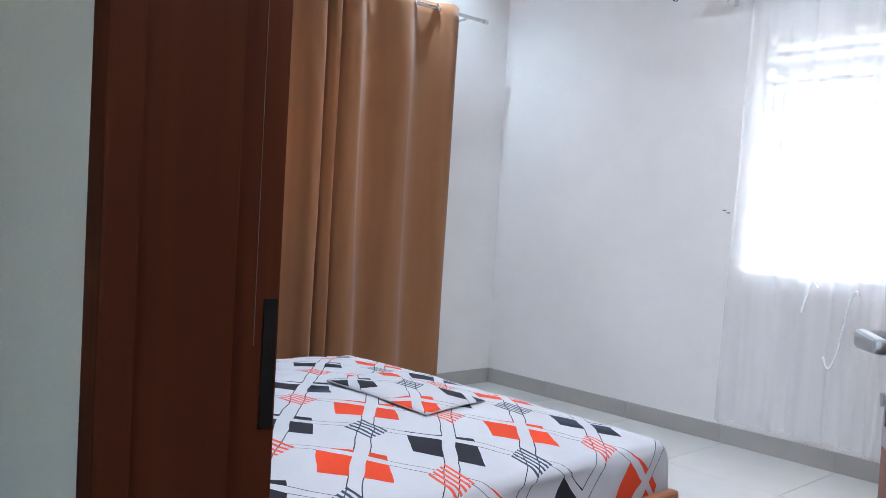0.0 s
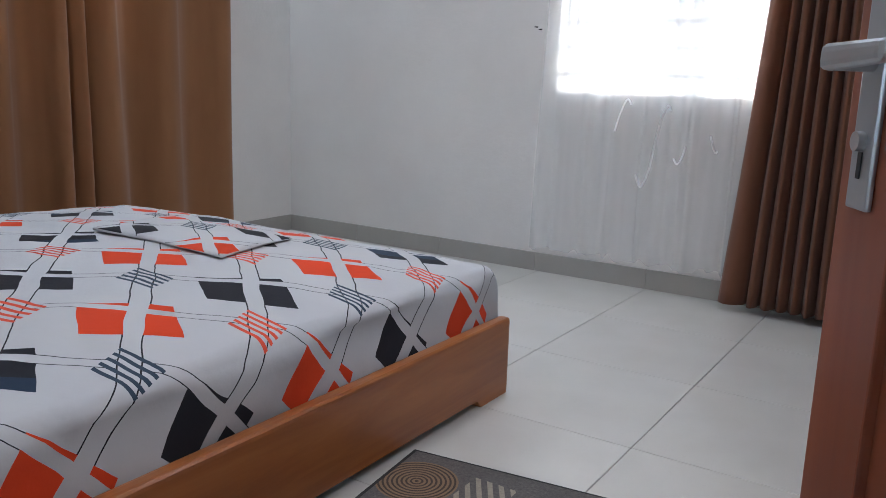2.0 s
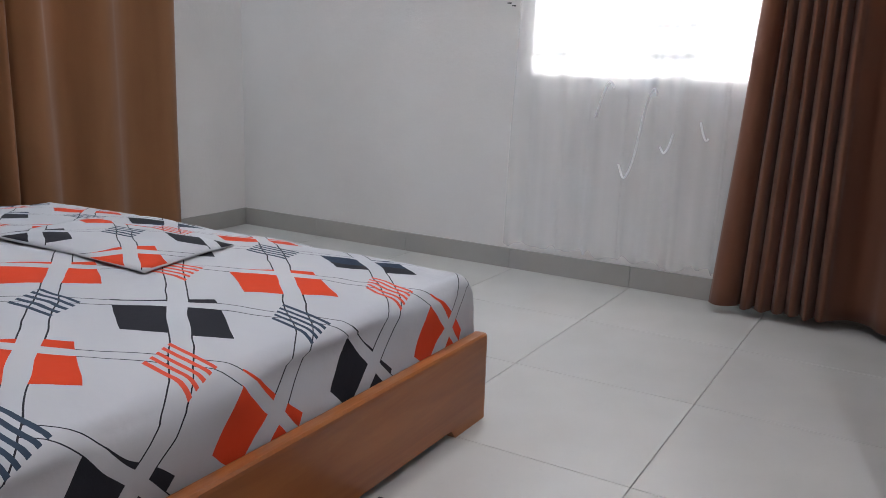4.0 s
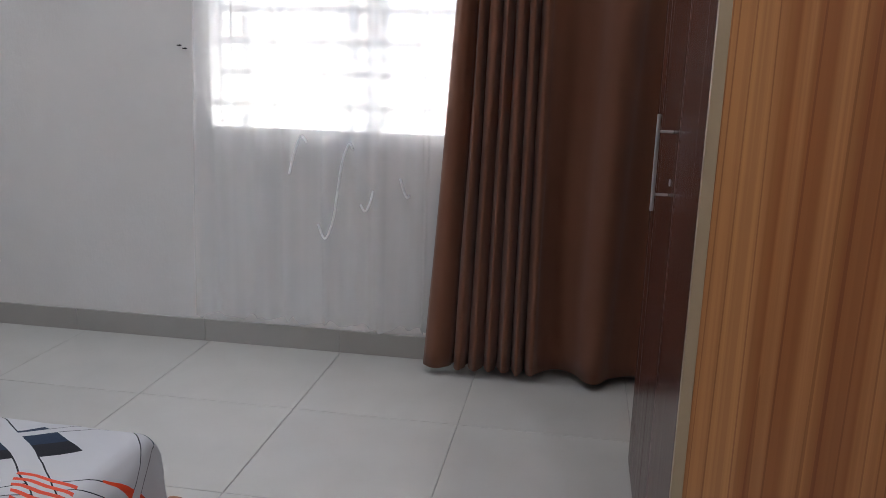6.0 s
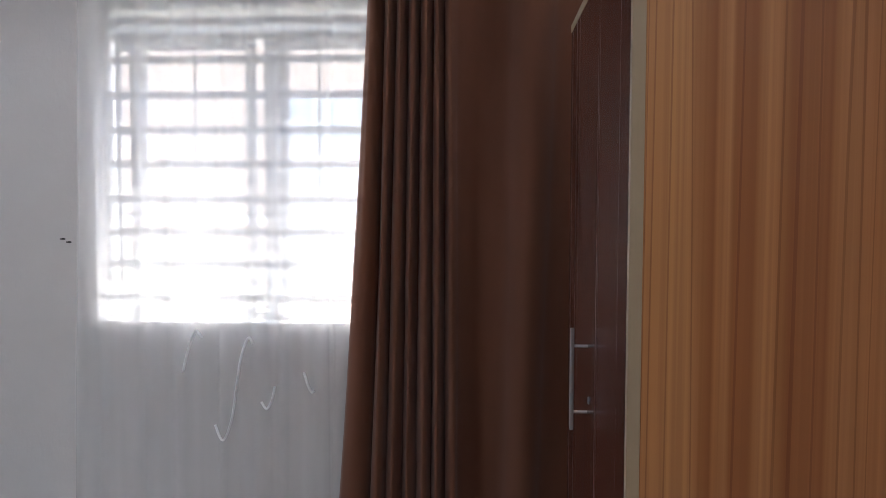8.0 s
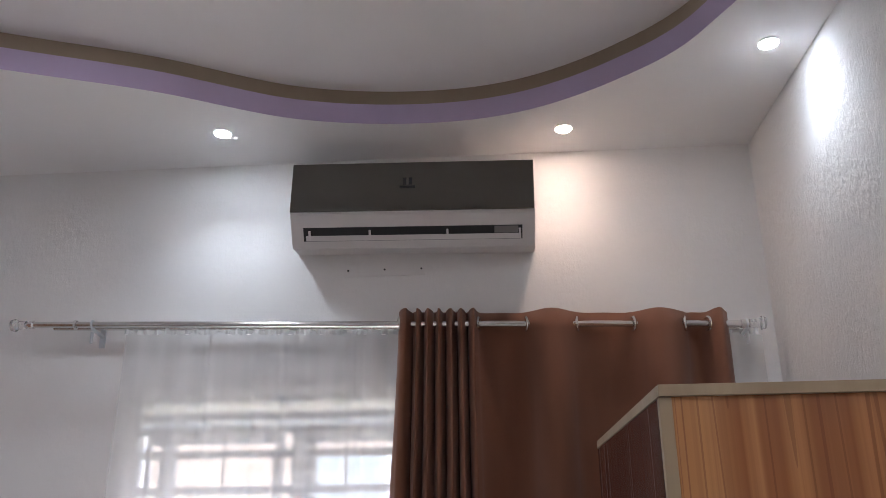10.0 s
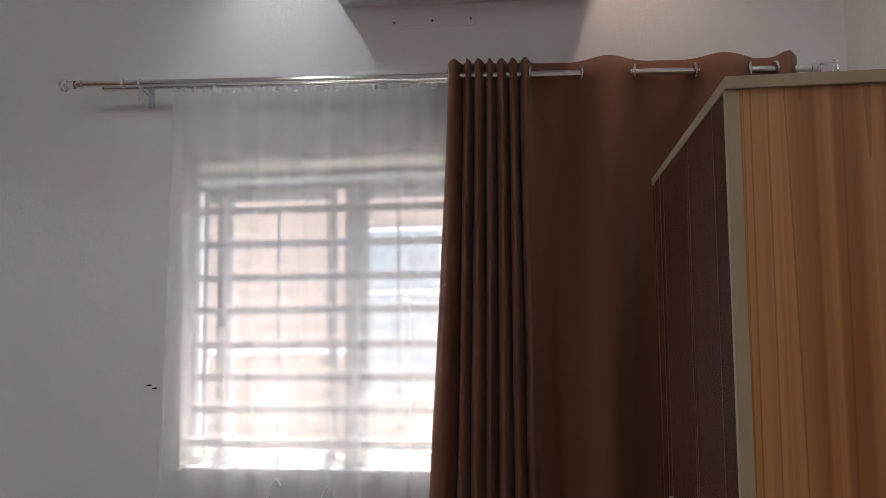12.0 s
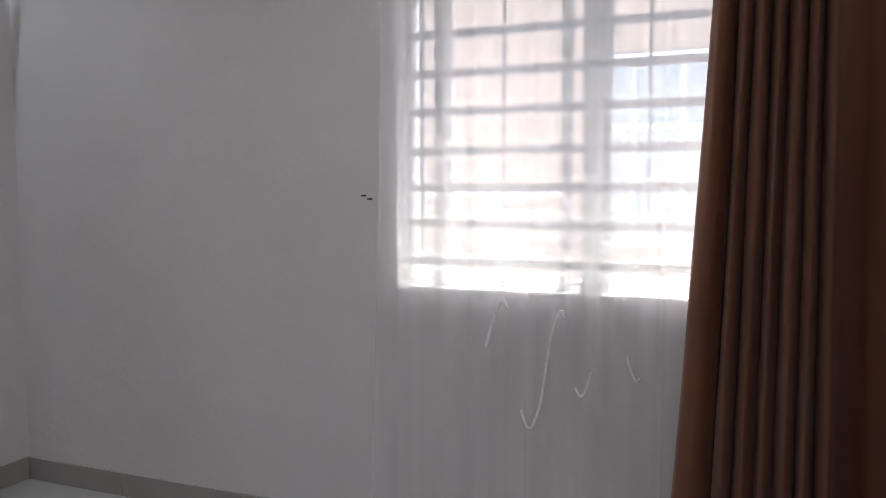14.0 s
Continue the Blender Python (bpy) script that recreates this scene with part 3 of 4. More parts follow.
RODZ, RODY, SLOPE = 2.414, 3.90, 0.028


def rod_z(x):
    return RODZ - SLOPE * x


def pleats(start, widths):
    """Crossing places from the widths of the folds, front and back in turn."""
    return list(itertools.accumulate(widths, initial=start))


heading = pleats(-0.675, (0.052, 0.009, 0.031, 0.007, 0.036, 0.008, 0.030, 0.010, 0.038, 0.006, 0.033, 0.009, 0.041)) + [-0.185, 0.011, 0.219, 0.414, 0.498, 0.573]
hem_line = pleats(-0.815, (0.115, 0.012, 0.047, 0.010, 0.055, 0.012, 0.040, 0.013, 0.050, 0.009, 0.042, 0.012, 0.050)) + [-0.20, -0.07, 0.20, 0.35, 0.46, 0.56]
cur = thing("brown_curtain", (-0.05, RODY, 0.05), "brown fabric eyelet curtain half drawn, bunched at one side", "curtain")
ob = thick(part("panel", drape(heading, hem_line, 2.468, 0.036, RODY, 0.040, 0.048, -0.04, per=10, seed=4, slope=SLOPE, hem=0.006, bulge=2.0), BROWN, cur, smooth=True))
for k in (0, 13, 14, 15, 16, 17, 18):
    part("eyelet", ring((heading[k], RODY, rod_z(heading[k])), (1, 0.25 * (-1) ** k, 0), 0.025, 0.006), CHROME, cur, "chrome eyelet ring")


rod = thing("curtain_rod", (-0.75, 3.93, RODZ), "double chrome curtain rod with clear end caps", "curtain rod")
part("front_rod", tube((-2.15, RODY, rod_z(-2.15)), (0.62, RODY, rod_z(0.62)), 0.0125), CHROME, rod)
part("back_rod", tube((-2.10, 3.968, rod_z(-2.10) + 0.002), (0.66, 3.968, rod_z(0.66) + 0.002), 0.010), CHROME, rod)
part("stop_ring", ring((-1.975, RODY, rod_z(-1.975)), (1, 0, 0), 0.015, 0.005), CHROME, rod)
for x in (-2.15, 0.62):
    d, z = (-1 if x < 0 else 1), rod_z(x)
    cap = tube((x, RODY, z), (x + d * 0.016, RODY, z), 0.017)
    join(cap, tube((x + d * 0.016, RODY, z), (x + d * 0.030, RODY, z), 0.010))
    part("finial", cap, CHROME, rod)
    knob = tube((x + d * 0.031, RODY, z), (x + d * 0.074, RODY, z), 0.016, 20, 0.018)
    join(knob, tube((x + d * 0.075, RODY, z), (x + d * 0.088, RODY, z), 0.026, 20, 0.023))
    part("end_knob", knob, CLEAR, rod, "clear acrylic tip")
for x in (-1.905, 0.64):
    rz = rod_z(x)
    br = box(x - 0.012, x + 0.012, 3.992, 4.0, rz - 0.075, rz + 0.02, 0.002)
    join(br, tube((x, 3.993, rz - 0.03), (x, RODY, rz - 0.016), 0.007))
    join(br, tube((x, RODY + 0.004, rz - 0.03), (x, RODY + 0.004, rz - 0.075), 0.006))
    join(br, ring((x, RODY, rz), (1, 0, 0), 0.015, 0.004))
    part("bracket", br, BRUSHED, rod)

sh = thing("sheer_curtain", (-0.55, 3.955, 0.12), "white sheer voile curtain gathered over the window", "curtain")
stop = spaced(-1.80, 0.70, 40)
random.seed(5)
jit = [random.uniform(-0.014, 0.014) for _ in stop]
stop = [a + b for a, b in zip(stop, jit)]
slow = [x + (-0.045 if k < 3 else 0.0) + random.uniform(-0.022, 0.022) for k, x in enumerate(stop)]
slow = sorted(slow)
part("veil", drape(stop, slow, 2.395, 0.135, 3.968, 0.008, 0.013, -0.005, rows=26, per=8, seed=9, hem=0.03, waves=0.006, slope=SLOPE), SHEER, sh, smooth=True)
ruff_line = spaced(-1.80, 0.70, 120)
ruff = drape(ruff_line, ruff_line, 2.434, 2.388, 3.968, 0.009, 0.012, 0, rows=3, per=4, seed=3, hem=0.0)
for v in ruff.verts:
    v.co.z -= SLOPE * v.co.x
part("ruffle", ruff, SHEER, sh, "gathered heading")


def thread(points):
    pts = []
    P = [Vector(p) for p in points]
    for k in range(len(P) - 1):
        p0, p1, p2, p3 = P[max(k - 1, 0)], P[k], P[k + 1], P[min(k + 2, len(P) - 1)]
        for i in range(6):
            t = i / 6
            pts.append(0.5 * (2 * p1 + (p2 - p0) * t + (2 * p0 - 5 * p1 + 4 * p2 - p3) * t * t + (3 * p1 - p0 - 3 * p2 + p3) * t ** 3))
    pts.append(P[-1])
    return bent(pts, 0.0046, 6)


# Thin white tubes imitate curved streaks of sunlight on the sheer's folds.
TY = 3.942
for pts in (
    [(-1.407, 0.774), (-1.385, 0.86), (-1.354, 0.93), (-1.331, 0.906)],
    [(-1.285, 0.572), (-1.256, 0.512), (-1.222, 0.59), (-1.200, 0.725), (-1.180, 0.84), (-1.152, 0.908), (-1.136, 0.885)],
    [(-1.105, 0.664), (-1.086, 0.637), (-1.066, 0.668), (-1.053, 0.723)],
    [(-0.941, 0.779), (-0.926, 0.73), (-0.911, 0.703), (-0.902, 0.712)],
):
    part("thread", thread([(x, TY, z) for x, z in pts]), SUN_STREAK, sh, "thin white curve standing in for a streak of sunlight")

# the side window's curtain, turned a quarter
LROD, LRZ = X0 + 0.11, 2.462
TURN = Matrix.Translation((LROD, 0, 0)) @ Matrix.Rotation(radians(90), 4, "Z")


def side_curtain(top, low, seed, label):
    lc = thing("golden_brown_curtain", (LROD, (top[0] + top[-1]) / 2, 0.1), label, "curtain", "curtains of the side window")
    bm = drape(top, low, LRZ + 0.042, 0.10, 0.0, 0.036, 0.046, 0.0, per=12, seed=seed, bulge=0.8)
    bmesh.ops.transform(bm, matrix=TURN, verts=bm.verts)
    thick(part("panel", bm, TAN, lc, smooth=True))
    for y in top[1:-1]:
        part("eyelet", ring((LROD, y, LRZ), (0.45, 1, 0), 0.025, 0.006), CHROME, lc, "chrome eyelet ring")


side_curtain([2.02, 2.16, 2.30, 2.42, 2.438, 2.515, 2.532, 2.68, 2.86, 3.05, 3.24, 3.42], [1.95, 2.12, 2.29, 2.405, 2.425, 2.505, 2.525, 2.70, 2.85, 3.06, 3.23, 3.405], 7, "golden-brown fabric eyelet curtain drawn over the side window")
side_curtain([1.02, 1.10, 1.16, 1.24, 1.30, 1.38, 1.44, 1.52, 1.58, 1.66, 1.73, 1.80, 1.85, 1.93], [1.00, 1.09, 1.15, 1.24, 1.30, 1.38, 1.44, 1.53, 1.58, 1.67, 1.73, 1.81, 1.86, 1.945], 13, "golden-brown fabric eyelet curtain pushed aside in deep folds")
lrod = thing("curtain_rod", (LROD, 2.3, LRZ), "chrome curtain rod above the side window", "curtain rod")
part("front_rod", tube((LROD, 0.85, LRZ), (LROD, 3.64, LRZ), 0.0125), CHROME, lrod)
for y, d in ((0.85, -1), (3.64, 1)):
    part("finial", tube((LROD, y, LRZ), (LROD, y + d * 0.04, LRZ), 0.016), CHROME, lrod)
for y in (0.95, 3.49):
    lb = tube((X0 + 0.005, y, LRZ - 0.02), (LROD, y, LRZ - 0.015), 0.008)
    join(lb, box(X0, X0 + 0.008, y - 0.02, y + 0.02, LRZ - 0.07, LRZ + 0.02, 0.002))
    part("bracket", lb, BRUSHED, lrod)
ls = thing("sheer_curtain", (X0 + 0.05, 2.5, 0.15), "white sheer voile behind the side curtain", "curtain")
lst = spaced(1.05, 3.10, 48)
bm = drape(lst, lst, 2.43, 0.15, 0.0, 0.010, 0.014, 0.0, rows=12, per=4, seed=11)
bmesh.ops.transform(bm, matrix=Matrix.Translation((X0 + 0.03, 0, 0)) @ Matrix.Rotation(radians(90), 4, "Z"), verts=bm.verts)
part("veil", bm, SHEER, ls, smooth=True)


# ---- bed ----
BX0, BX1, BY0, BY1 = -3.08, -1.085, 0.55, 2.35
bed = thing("double_bed", ((BX0 + BX1) / 2, (BY0 + BY1) / 2, 0), "low varnished wooden double bed frame", "bed")


def board_profile(x0, x1, y0, y1, z1):
    """A board with feet at its ends: the underside is cut away between them."""
    bm = bmesh.new()
    foot, lift = 0.17, 0.028
    prof = [(y0, 0.0), (y0 + foot, 0.0), (y0 + foot + 0.025, lift), (y1 - foot - 0.025, lift), (y1 - foot, 0.0), (y1, 0.0), (y1, z1), (y0, z1)]
    a = [bm.verts.new((x0, y, z)) for y, z in prof]
    b = [bm.verts.new((x1, y, z)) for y, z in prof]
    bm.faces.new(a), bm.faces.new(b[::-1])
    n = len(prof)
    for k in range(n):
        bm.faces.new((a[k], a[(k + 1) % n], b[(k + 1) % n], b[k]))
    bmesh.ops.recalc_face_normals(bm, faces=bm.faces)
    up = [e for e in bm.edges if all(v.co.z > z1 - 1e-4 for v in e.verts) or (abs(e.verts[0].co.y - e.verts[1].co.y) < 1e-5 and abs(e.verts[0].co.x - e.verts[1].co.x) < 1e-5 and abs(e.verts[0].co.z - e.verts[1].co.z) > 0.1)]
    bmesh.ops.bevel(bm, geom=up, offset=0.014, segments=3, affect="EDGES", profile=0.6)
    return bm


part("footboard", board_profile(BX1 - 0.042, BX1, BY0, BY1, 0.254), BEDWOOD, bed)
part("headboard", board_profile(BX0, BX0 + 0.04, BY0, BY1, 0.30), BEDWOOD, bed)
part("side_rail", box(BX0 + 0.04, BX1 - 0.042, BY1 - 0.075, BY1 - 0.04, 0.06, 0.22, 0.005), BEDWOOD, bed)
part("side_rail", box(BX0 + 0.04, BX1 - 0.042, BY0 + 0.04, BY0 + 0.075, 0.06, 0.22, 0.005), BEDWOOD, bed)
part("base", box(BX0 + 0.04, BX1 - 0.042, BY0 + 0.075, BY1 - 0.075, 0.14, 0.17), BEDWOOD, bed)


def padded(x0, x1, y0, y1, z0, z1, radius, crown, nx=48, ny=44, wrinkle=0.007):
    """A padded block with rounded edges, a crowned top and an unrolled cloth map."""
    bm = bmesh.new()
    uvl = bm.loops.layers.uv.new("cloth")
    h = z1 - z0

    def along(lo, hi, n):
        s = []
        for k in range(6):
            s.append(lo - h + (h - radius) * k / 6)
        for k in range(5):
            s.append(lo - radius + 2 * radius * k / 5 * 0.999)
        for k in range(n + 1):
            s.append(lo + radius + (hi - lo - 2 * radius) * k / n)
        for k in range(1, 5):
            s.append(hi - radius + 2 * radius * k / 5)
        for k in range(7):
            s.append(hi + radius + (h - radius) * k / 6)
        return s

    def fold(s, lo, hi):
        if s < lo + radius:
            e = lo + radius - s
            if e < radius * 2:
                a = e / (radius * 2) * math.pi / 2
                return lo + radius - radius * math.sin(a), -radius * (1 - math.cos(a))
            return lo, -radius - (e - radius * 2)
        if s > hi - radius:
            e = s - hi + radius
            if e < radius * 2:
                a = e / (radius * 2) * math.pi / 2
                return hi - radius + radius * math.sin(a), -radius * (1 - math.cos(a))
            return hi, -radius - (e - radius * 2)
        return s, 0.0

    xs, ys = along(x0, x1, nx), along(y0, y1, ny)
    vs = {}
    for i, sx in enumerate(xs):
        px, dx = fold(sx, x0, x1)
        for j, sy in enumerate(ys):
            py, dy = fold(sy, y0, y1)
            fx = (px - x0) / (x1 - x0) * 2 - 1
            fy = (py - y0) / (y1 - y0) * 2 - 1
            z = z1 + crown * (1 - abs(fx) ** 3.2) * (1 - abs(fy) ** 3.2) + max(dx + dy, -h)
            z += wrinkle * noise.noise((px * 5, py * 5, 0.3)) + wrinkle * 0.6 * noise.noise((px * 17, py * 3, 1.3))
            out = 0.022 * noise.noise((sx * 6, sy * 6, 2.0)) if dx + dy < -radius else 0
            vs[i, j] = bm.verts.new((px + (out if dx < 0 else 0), py + (out if dy < 0 else 0), z))
    for i in range(len(xs) - 1):
        for j in range(len(ys) - 1):
            f = bm.faces.new((vs[i, j], vs[i + 1, j], vs[i + 1, j + 1], vs[i, j + 1]))
            for loop, (a, b) in zip(f.loops, ((i, j), (i + 1, j), (i + 1, j + 1), (i, j + 1))):
                loop[uvl].uv = (xs[a], ys[b])
    return bm


mat = thing("mattress", (-2.1, 1.45, 0.17), "thick mattress under a white sheet printed in red and navy", "mattress")
part("fitted_sheet", padded(BX0 + 0.05, -1.135, BY0 + 0.04, 2.335, 0.172, 0.418, 0.036, 0.08), SHEET, mat, smooth=True)


def folded_cloth():
    """A flat pillowcase lying askew, edges slightly raised."""
    bm = bmesh.new()
    uvl = bm.loops.layers.uv.new("cloth")
    n = 22
    a, b, c = Vector((-1.60, 1.61)), Vector((-2.17, 1.60)), Vector((-1.68, 1.97))
    ex, ey = b - a, c - a
    vs = {}
    for layer in (0, 1):
        for i in range(n + 1):
            for j in range(n + 1):
                u, v = i / n, j / n
                p = a + ex * u + ey * v
                edge = min(u, 1 - u, v, 1 - v)
                lift = 0.005 + 0.013 * min(1, edge * 5) + 0.006 * noise.noise((p.x * 7, p.y * 7, 4)) if layer else 0.0
                fx, fy = (p.x - BX0 - 0.05) / 1.9 * 2 - 1, (p.y - 0.59) / 1.745 * 2 - 1
                z = 0.424 + 0.08 * (1 - abs(fx) ** 3.2) * (1 - abs(fy) ** 3.2) + lift
                vs[layer, i, j] = bm.verts.new((p.x, p.y, z))
    for i in range(n):
        for j in range(n):
            for layer in (0, 1):
                f = bm.faces.new([vs[layer, i + d, j + e] for d, e in ((0, 0), (1, 0), (1, 1), (0, 1))])
                for loop, (d, e) in zip(f.loops, ((0, 0), (1, 0), (1, 1), (0, 1))):
                    loop[uvl].uv = (-1.28 - 0.62 * (i + d) / n, 1.12 + 0.40 * (j + e) / n)
    bmesh.ops.remove_doubles(bm, verts=bm.verts, dist=0.0001)
    for k in range(n):
        for (i0, j0, i1, j1) in ((k, 0, k + 1, 0), (k, n, k + 1, n), (0, k, 0, k + 1), (n, k, n, k + 1)):
            bm.faces.new((vs[0, i0, j0], vs[0, i1, j1], vs[1, i1, j1], vs[1, i0, j0]))
    bmesh.ops.recalc_face_normals(bm, faces=bm.faces)
    return bm


tagged(part("pillowcase", folded_cloth(), SHEET, smooth=True), "flat printed pillowcase lying on the bed sheet", "pillowcase")

# ---- rug ----
rug = thing("rug", (-1.06, 1.20, 0.0), "dark grey-brown woven rug with a coiled circle", "rug")
rg = box(-1.06, -0.53, 1.0, 1.795, 0.0, 0.010, 0.004)
bmesh.ops.transform(rg, matrix=Matrix.Translation((-1.06, 1.8, 0)) @ Matrix.Rotation(radians(7), 4, "Z") @ Matrix.Translation((1.06, -1.8, 0)), verts=rg.verts)
part("weave", rg, RUG, rug)
bd = box(-1.072, -0.518, 0.988, 1.807, 0.0, 0.007, 0.003)
bmesh.ops.transform(bd, matrix=Matrix.Translation((-1.06, 1.8, 0)) @ Matrix.Rotation(radians(7), 4, "Z") @ Matrix.Translation((1.06, -1.8, 0)), verts=bd.verts)
part("binding", bd, RUGEDGE, rug, "black bound edge")

# ---- wardrobe ----
WF, WB, WY0, WY1, WH = -0.021, 0.62, 2.26, 3.235, 1.912
wd = thing("wardrobe", (0.3, 2.77, 0), "two-door wardrobe with dark mahogany doors and striped sides", "wardrobe")
part("side_panel", box(WF + 0.022, WB, WY0, WY0 + 0.018, 0.0, WH - 0.02, 0.001), LIGHTLAM, wd, "striped walnut laminate side")
part("side_panel", box(WF + 0.022, WB, WY1 - 0.018, WY1, 0.0, WH - 0.02, 0.001), LIGHTLAM, wd, "striped walnut laminate side")
part("back_panel", box(WB - 0.006, WB - 0.001, WY0 + 0.018, WY1 - 0.018, 0.02, WH - 0.02), LIGHTLAM, wd)
part("plinth", box(WF + 0.05, WF + 0.068, WY0 + 0.018, WY1 - 0.018, 0.0, 0.03), DARKLAM, wd)
part("floor_panel", box(WF + 0.024, WB - 0.006, WY0 + 0.018, WY1 - 0.018, 0.03, 0.048), LIGHTLAM, wd)
part("top_panel", box(WF - 0.001, WB, WY0 - 0.010, WY1 + 0.006, WH - 0.02, WH, 0.001), EDGING, wd, "beige edged top board")
part("edging", box(WF + 0.0, WF + 0.0215, WY0 - 0.003, WY0 + 0.016, 0.0, WH - 0.0205, 0.001), EDGING, wd, "beige edge strip")
for y0, y1, hy in ((WY0 + 0.017, 2.828, 2.785), (2.832, WY1, 3.04)):
    door = part("door", box(WF, WF + 0.018, y0, y1, 0.012, WH - 0.022, 0.0012), DARKLAM, wd, "dark mahogany laminate door")
    if hy < 2.83:
        hd = box(WF - 0.040, WF - 0.031, hy - 0.006, hy + 0.006, 0.905, 1.139, 0.002)
        for z in (0.946, 1.098):
            join(hd, tube((WF - 0.035, hy, z), (WF, hy, z), 0.0035, 10))
        part("handle", hd, BRUSHED, door, "slim brushed metal bar handle")
        part("keyhole", ring((WF - 0.001, hy - 0.03, 0.98), (1, 0, 0), 0.007, 0.002, 16, 6), BRUSHED, door)

# ---- air conditioner ----
AX0, AX1, AZ0, AZ1, AYF = -1.108, -0.135, 2.72, 3.078, 3.80
ac = thing("air_conditioner", ((AX0 + AX1) / 2, 3.9, AZ0), "white split air conditioner with a mirror-grey front", "air conditioner")


def ac_body():
    bm = bmesh.new()
    prof = [(Y1, AZ0 + 0.030), (3.892, AZ0 + 0.022), (3.815, AZ0 + 0.142), (3.806, AZ0 + 0.147), (3.812, AZ1 - 0.006), (3.822, AZ1), (Y1, AZ1)]
    a = [bm.verts.new((AX0, y, z)) for y, z in prof]
    b = [bm.verts.new((AX1, y, z)) for y, z in prof]
    bm.faces.new(a), bm.faces.new(b[::-1])
    for k in range(len(prof)):
        bm.faces.new((a[k], a[(k + 1) % len(prof)], b[(k + 1) % len(prof)], b[k]))
    bmesh.ops.recalc_face_normals(bm, faces=bm.faces)
    bmesh.ops.bevel(bm, geom=bm.edges[:], offset=0.004, segments=2, affect="EDGES")
    return bm


part("casing", ac_body(), ACWHITE, ac)
fp = box(AX0 + 0.003, AX1 - 0.003, AYF - 0.004, 3.8045, AZ0 + 0.145, AZ1 - 0.004, 0.003)
for v in fp.verts:
    v.co.y += 0.006 * (v.co.z - AZ0 - 0.153) / 0.2
part("front_panel", fp, ACPANEL, ac, "glossy mirror-grey front panel")
MY = AYF - 0.001
mark = box(-0.655, -0.642, MY - 0.002, MY + 0.004, 2.975, 3.005)
box(-0.632, -0.619, MY - 0.002, MY + 0.004, 2.975, 3.005, bm=mark)
box(-0.668, -0.606, MY - 0.003, MY + 0.002, 2.962, 2.970, bm=mark)
part("mark", mark, ACMARK, ac, "small dark maker's mark")
# the sloping outlet below the panel, laid on the slope of the casing
SL = Matrix.Translation((0, 3.8535, AZ0 + 0.082)) @ Matrix.Rotation(math.atan2(0.077, 0.120), 4, "X")


def on_slope(x0, x1, d0, d1, s0, s1, bevel=0.0):
    bm = box(x0, x1, d0, d1, s0, s1, bevel)
    bmesh.ops.transform(bm, matrix=SL, verts=bm.verts)
    return bm


part("outlet", on_slope(AX0 + 0.05, AX1 - 0.05, -0.0015, 0.003, -0.040, 0.016), DARK, ac, "dark air outlet slot")
part("louvre", on_slope(AX0 + 0.06, AX1 - 0.055, -0.007, -0.002, -0.038, -0.017, 0.001), ACWHITE, ac, "white swing louvre")
for x in (AX0 + 0.075, -0.79, -0.48, AX1 - 0.06):
    part("louvre_clip", on_slope(x - 0.004, x + 0.004, -0.009, -0.002, -0.037, 0.004, 0.001), ACWHITE, ac)

part("louvre_motor_cover", on_slope(AX1 - 0.16, AX1 - 0.066, -0.0045, -0.002, -0.015, 0.013, 0.001), ACGREY, ac, "grey cover in the outlet")
ac.rotation_euler = (0, 0.022, 0)

# ---- ceiling spots ----
# Every lamp in SPOTS gets a fitting, the six added fills too.
for x, y, z, colour, watts in SPOTS:
    sp = thing("ceiling_spotlight", (x, y, z), "small round recessed ceiling spotlight, lit; four real, six added as fill", "ceiling light", "ceiling spotlights")
    part("trim_ring", ring((x, y, z - 0.002), (0, 0, 1), 0.033, 0.004, 28, 8), ALU, sp)
    part("diffuser", tube((x, y, z - 0.001), (x, y, z - 0.008), 0.030, 28), lamp_material("lit_diffuser", colour, 14.0), sp, "glowing round diffuser")

# ---- doorway ----
fr1 = structure(thing("door_frame", (DX0, Y0 - WTS / 2, 0)), "dark mahogany door frame round the doorway", "door frame")
YO = Y0 - WTS
part("jamb", box(DX0 - 0.002, DX0 + 0.03, YO + 0.03, Y0 - 0.045, 0, DZ, 0.002), JAMB, fr1)
part("door_stop", box(DX0 - 0.002, DX0 + 0.016, Y0 - 0.0445, Y0 + 0.012, 0, DZ, 0.002), JAMB, fr1)
part("architrave", box(DX0 - 0.002, DX0 + 0.038, YO - 0.003, YO + 0.03, 0, DZ + 0.0, 0.004), JAMB, fr1)
part("jamb", box(DX1 - 0.03, DX1 + 0.002, YO + 0.03, Y0 - 0.045, 0, DZ, 0.002), JAMB, fr1)
part("architrave", box(DX1 - 0.038, DX1 + 0.002, YO - 0.003, YO + 0.03, 0, DZ + 0.0, 0.004), JAMB, fr1)
part("head", box(DX0 + 0.03, DX1 - 0.03, YO + 0.03, Y0 - 0.045, DZ - 0.03, DZ, 0.002), JAMB, fr1)
for y in (Y0 - 0.043, Y0 - 0.016):
    part("sealant_line", box(DX0 + 0.0161, DX0 + 0.0168, y, y + 0.0005, 1.02, DZ - 0.04), SEALANT, fr1, "thin line of sealant")
part("strike_plate", box(DX0 + 0.0162, DX0 + 0.0174, Y0 - 0.006, Y0 + 0.009, 0.935, 1.066, 0.0005), BLACKENED, fr1, "blackened metal strike plate")

# the open leaf, hinged on the other jamb
HINGE = Vector((DX1 - 0.02, Y0 + 0.02, 0.0))
FREE = Vector((0.004, 1.045, 0.0))
LW = (FREE - HINGE).length
ANG = math.atan2((FREE - HINGE).y, (FREE - HINGE).x)
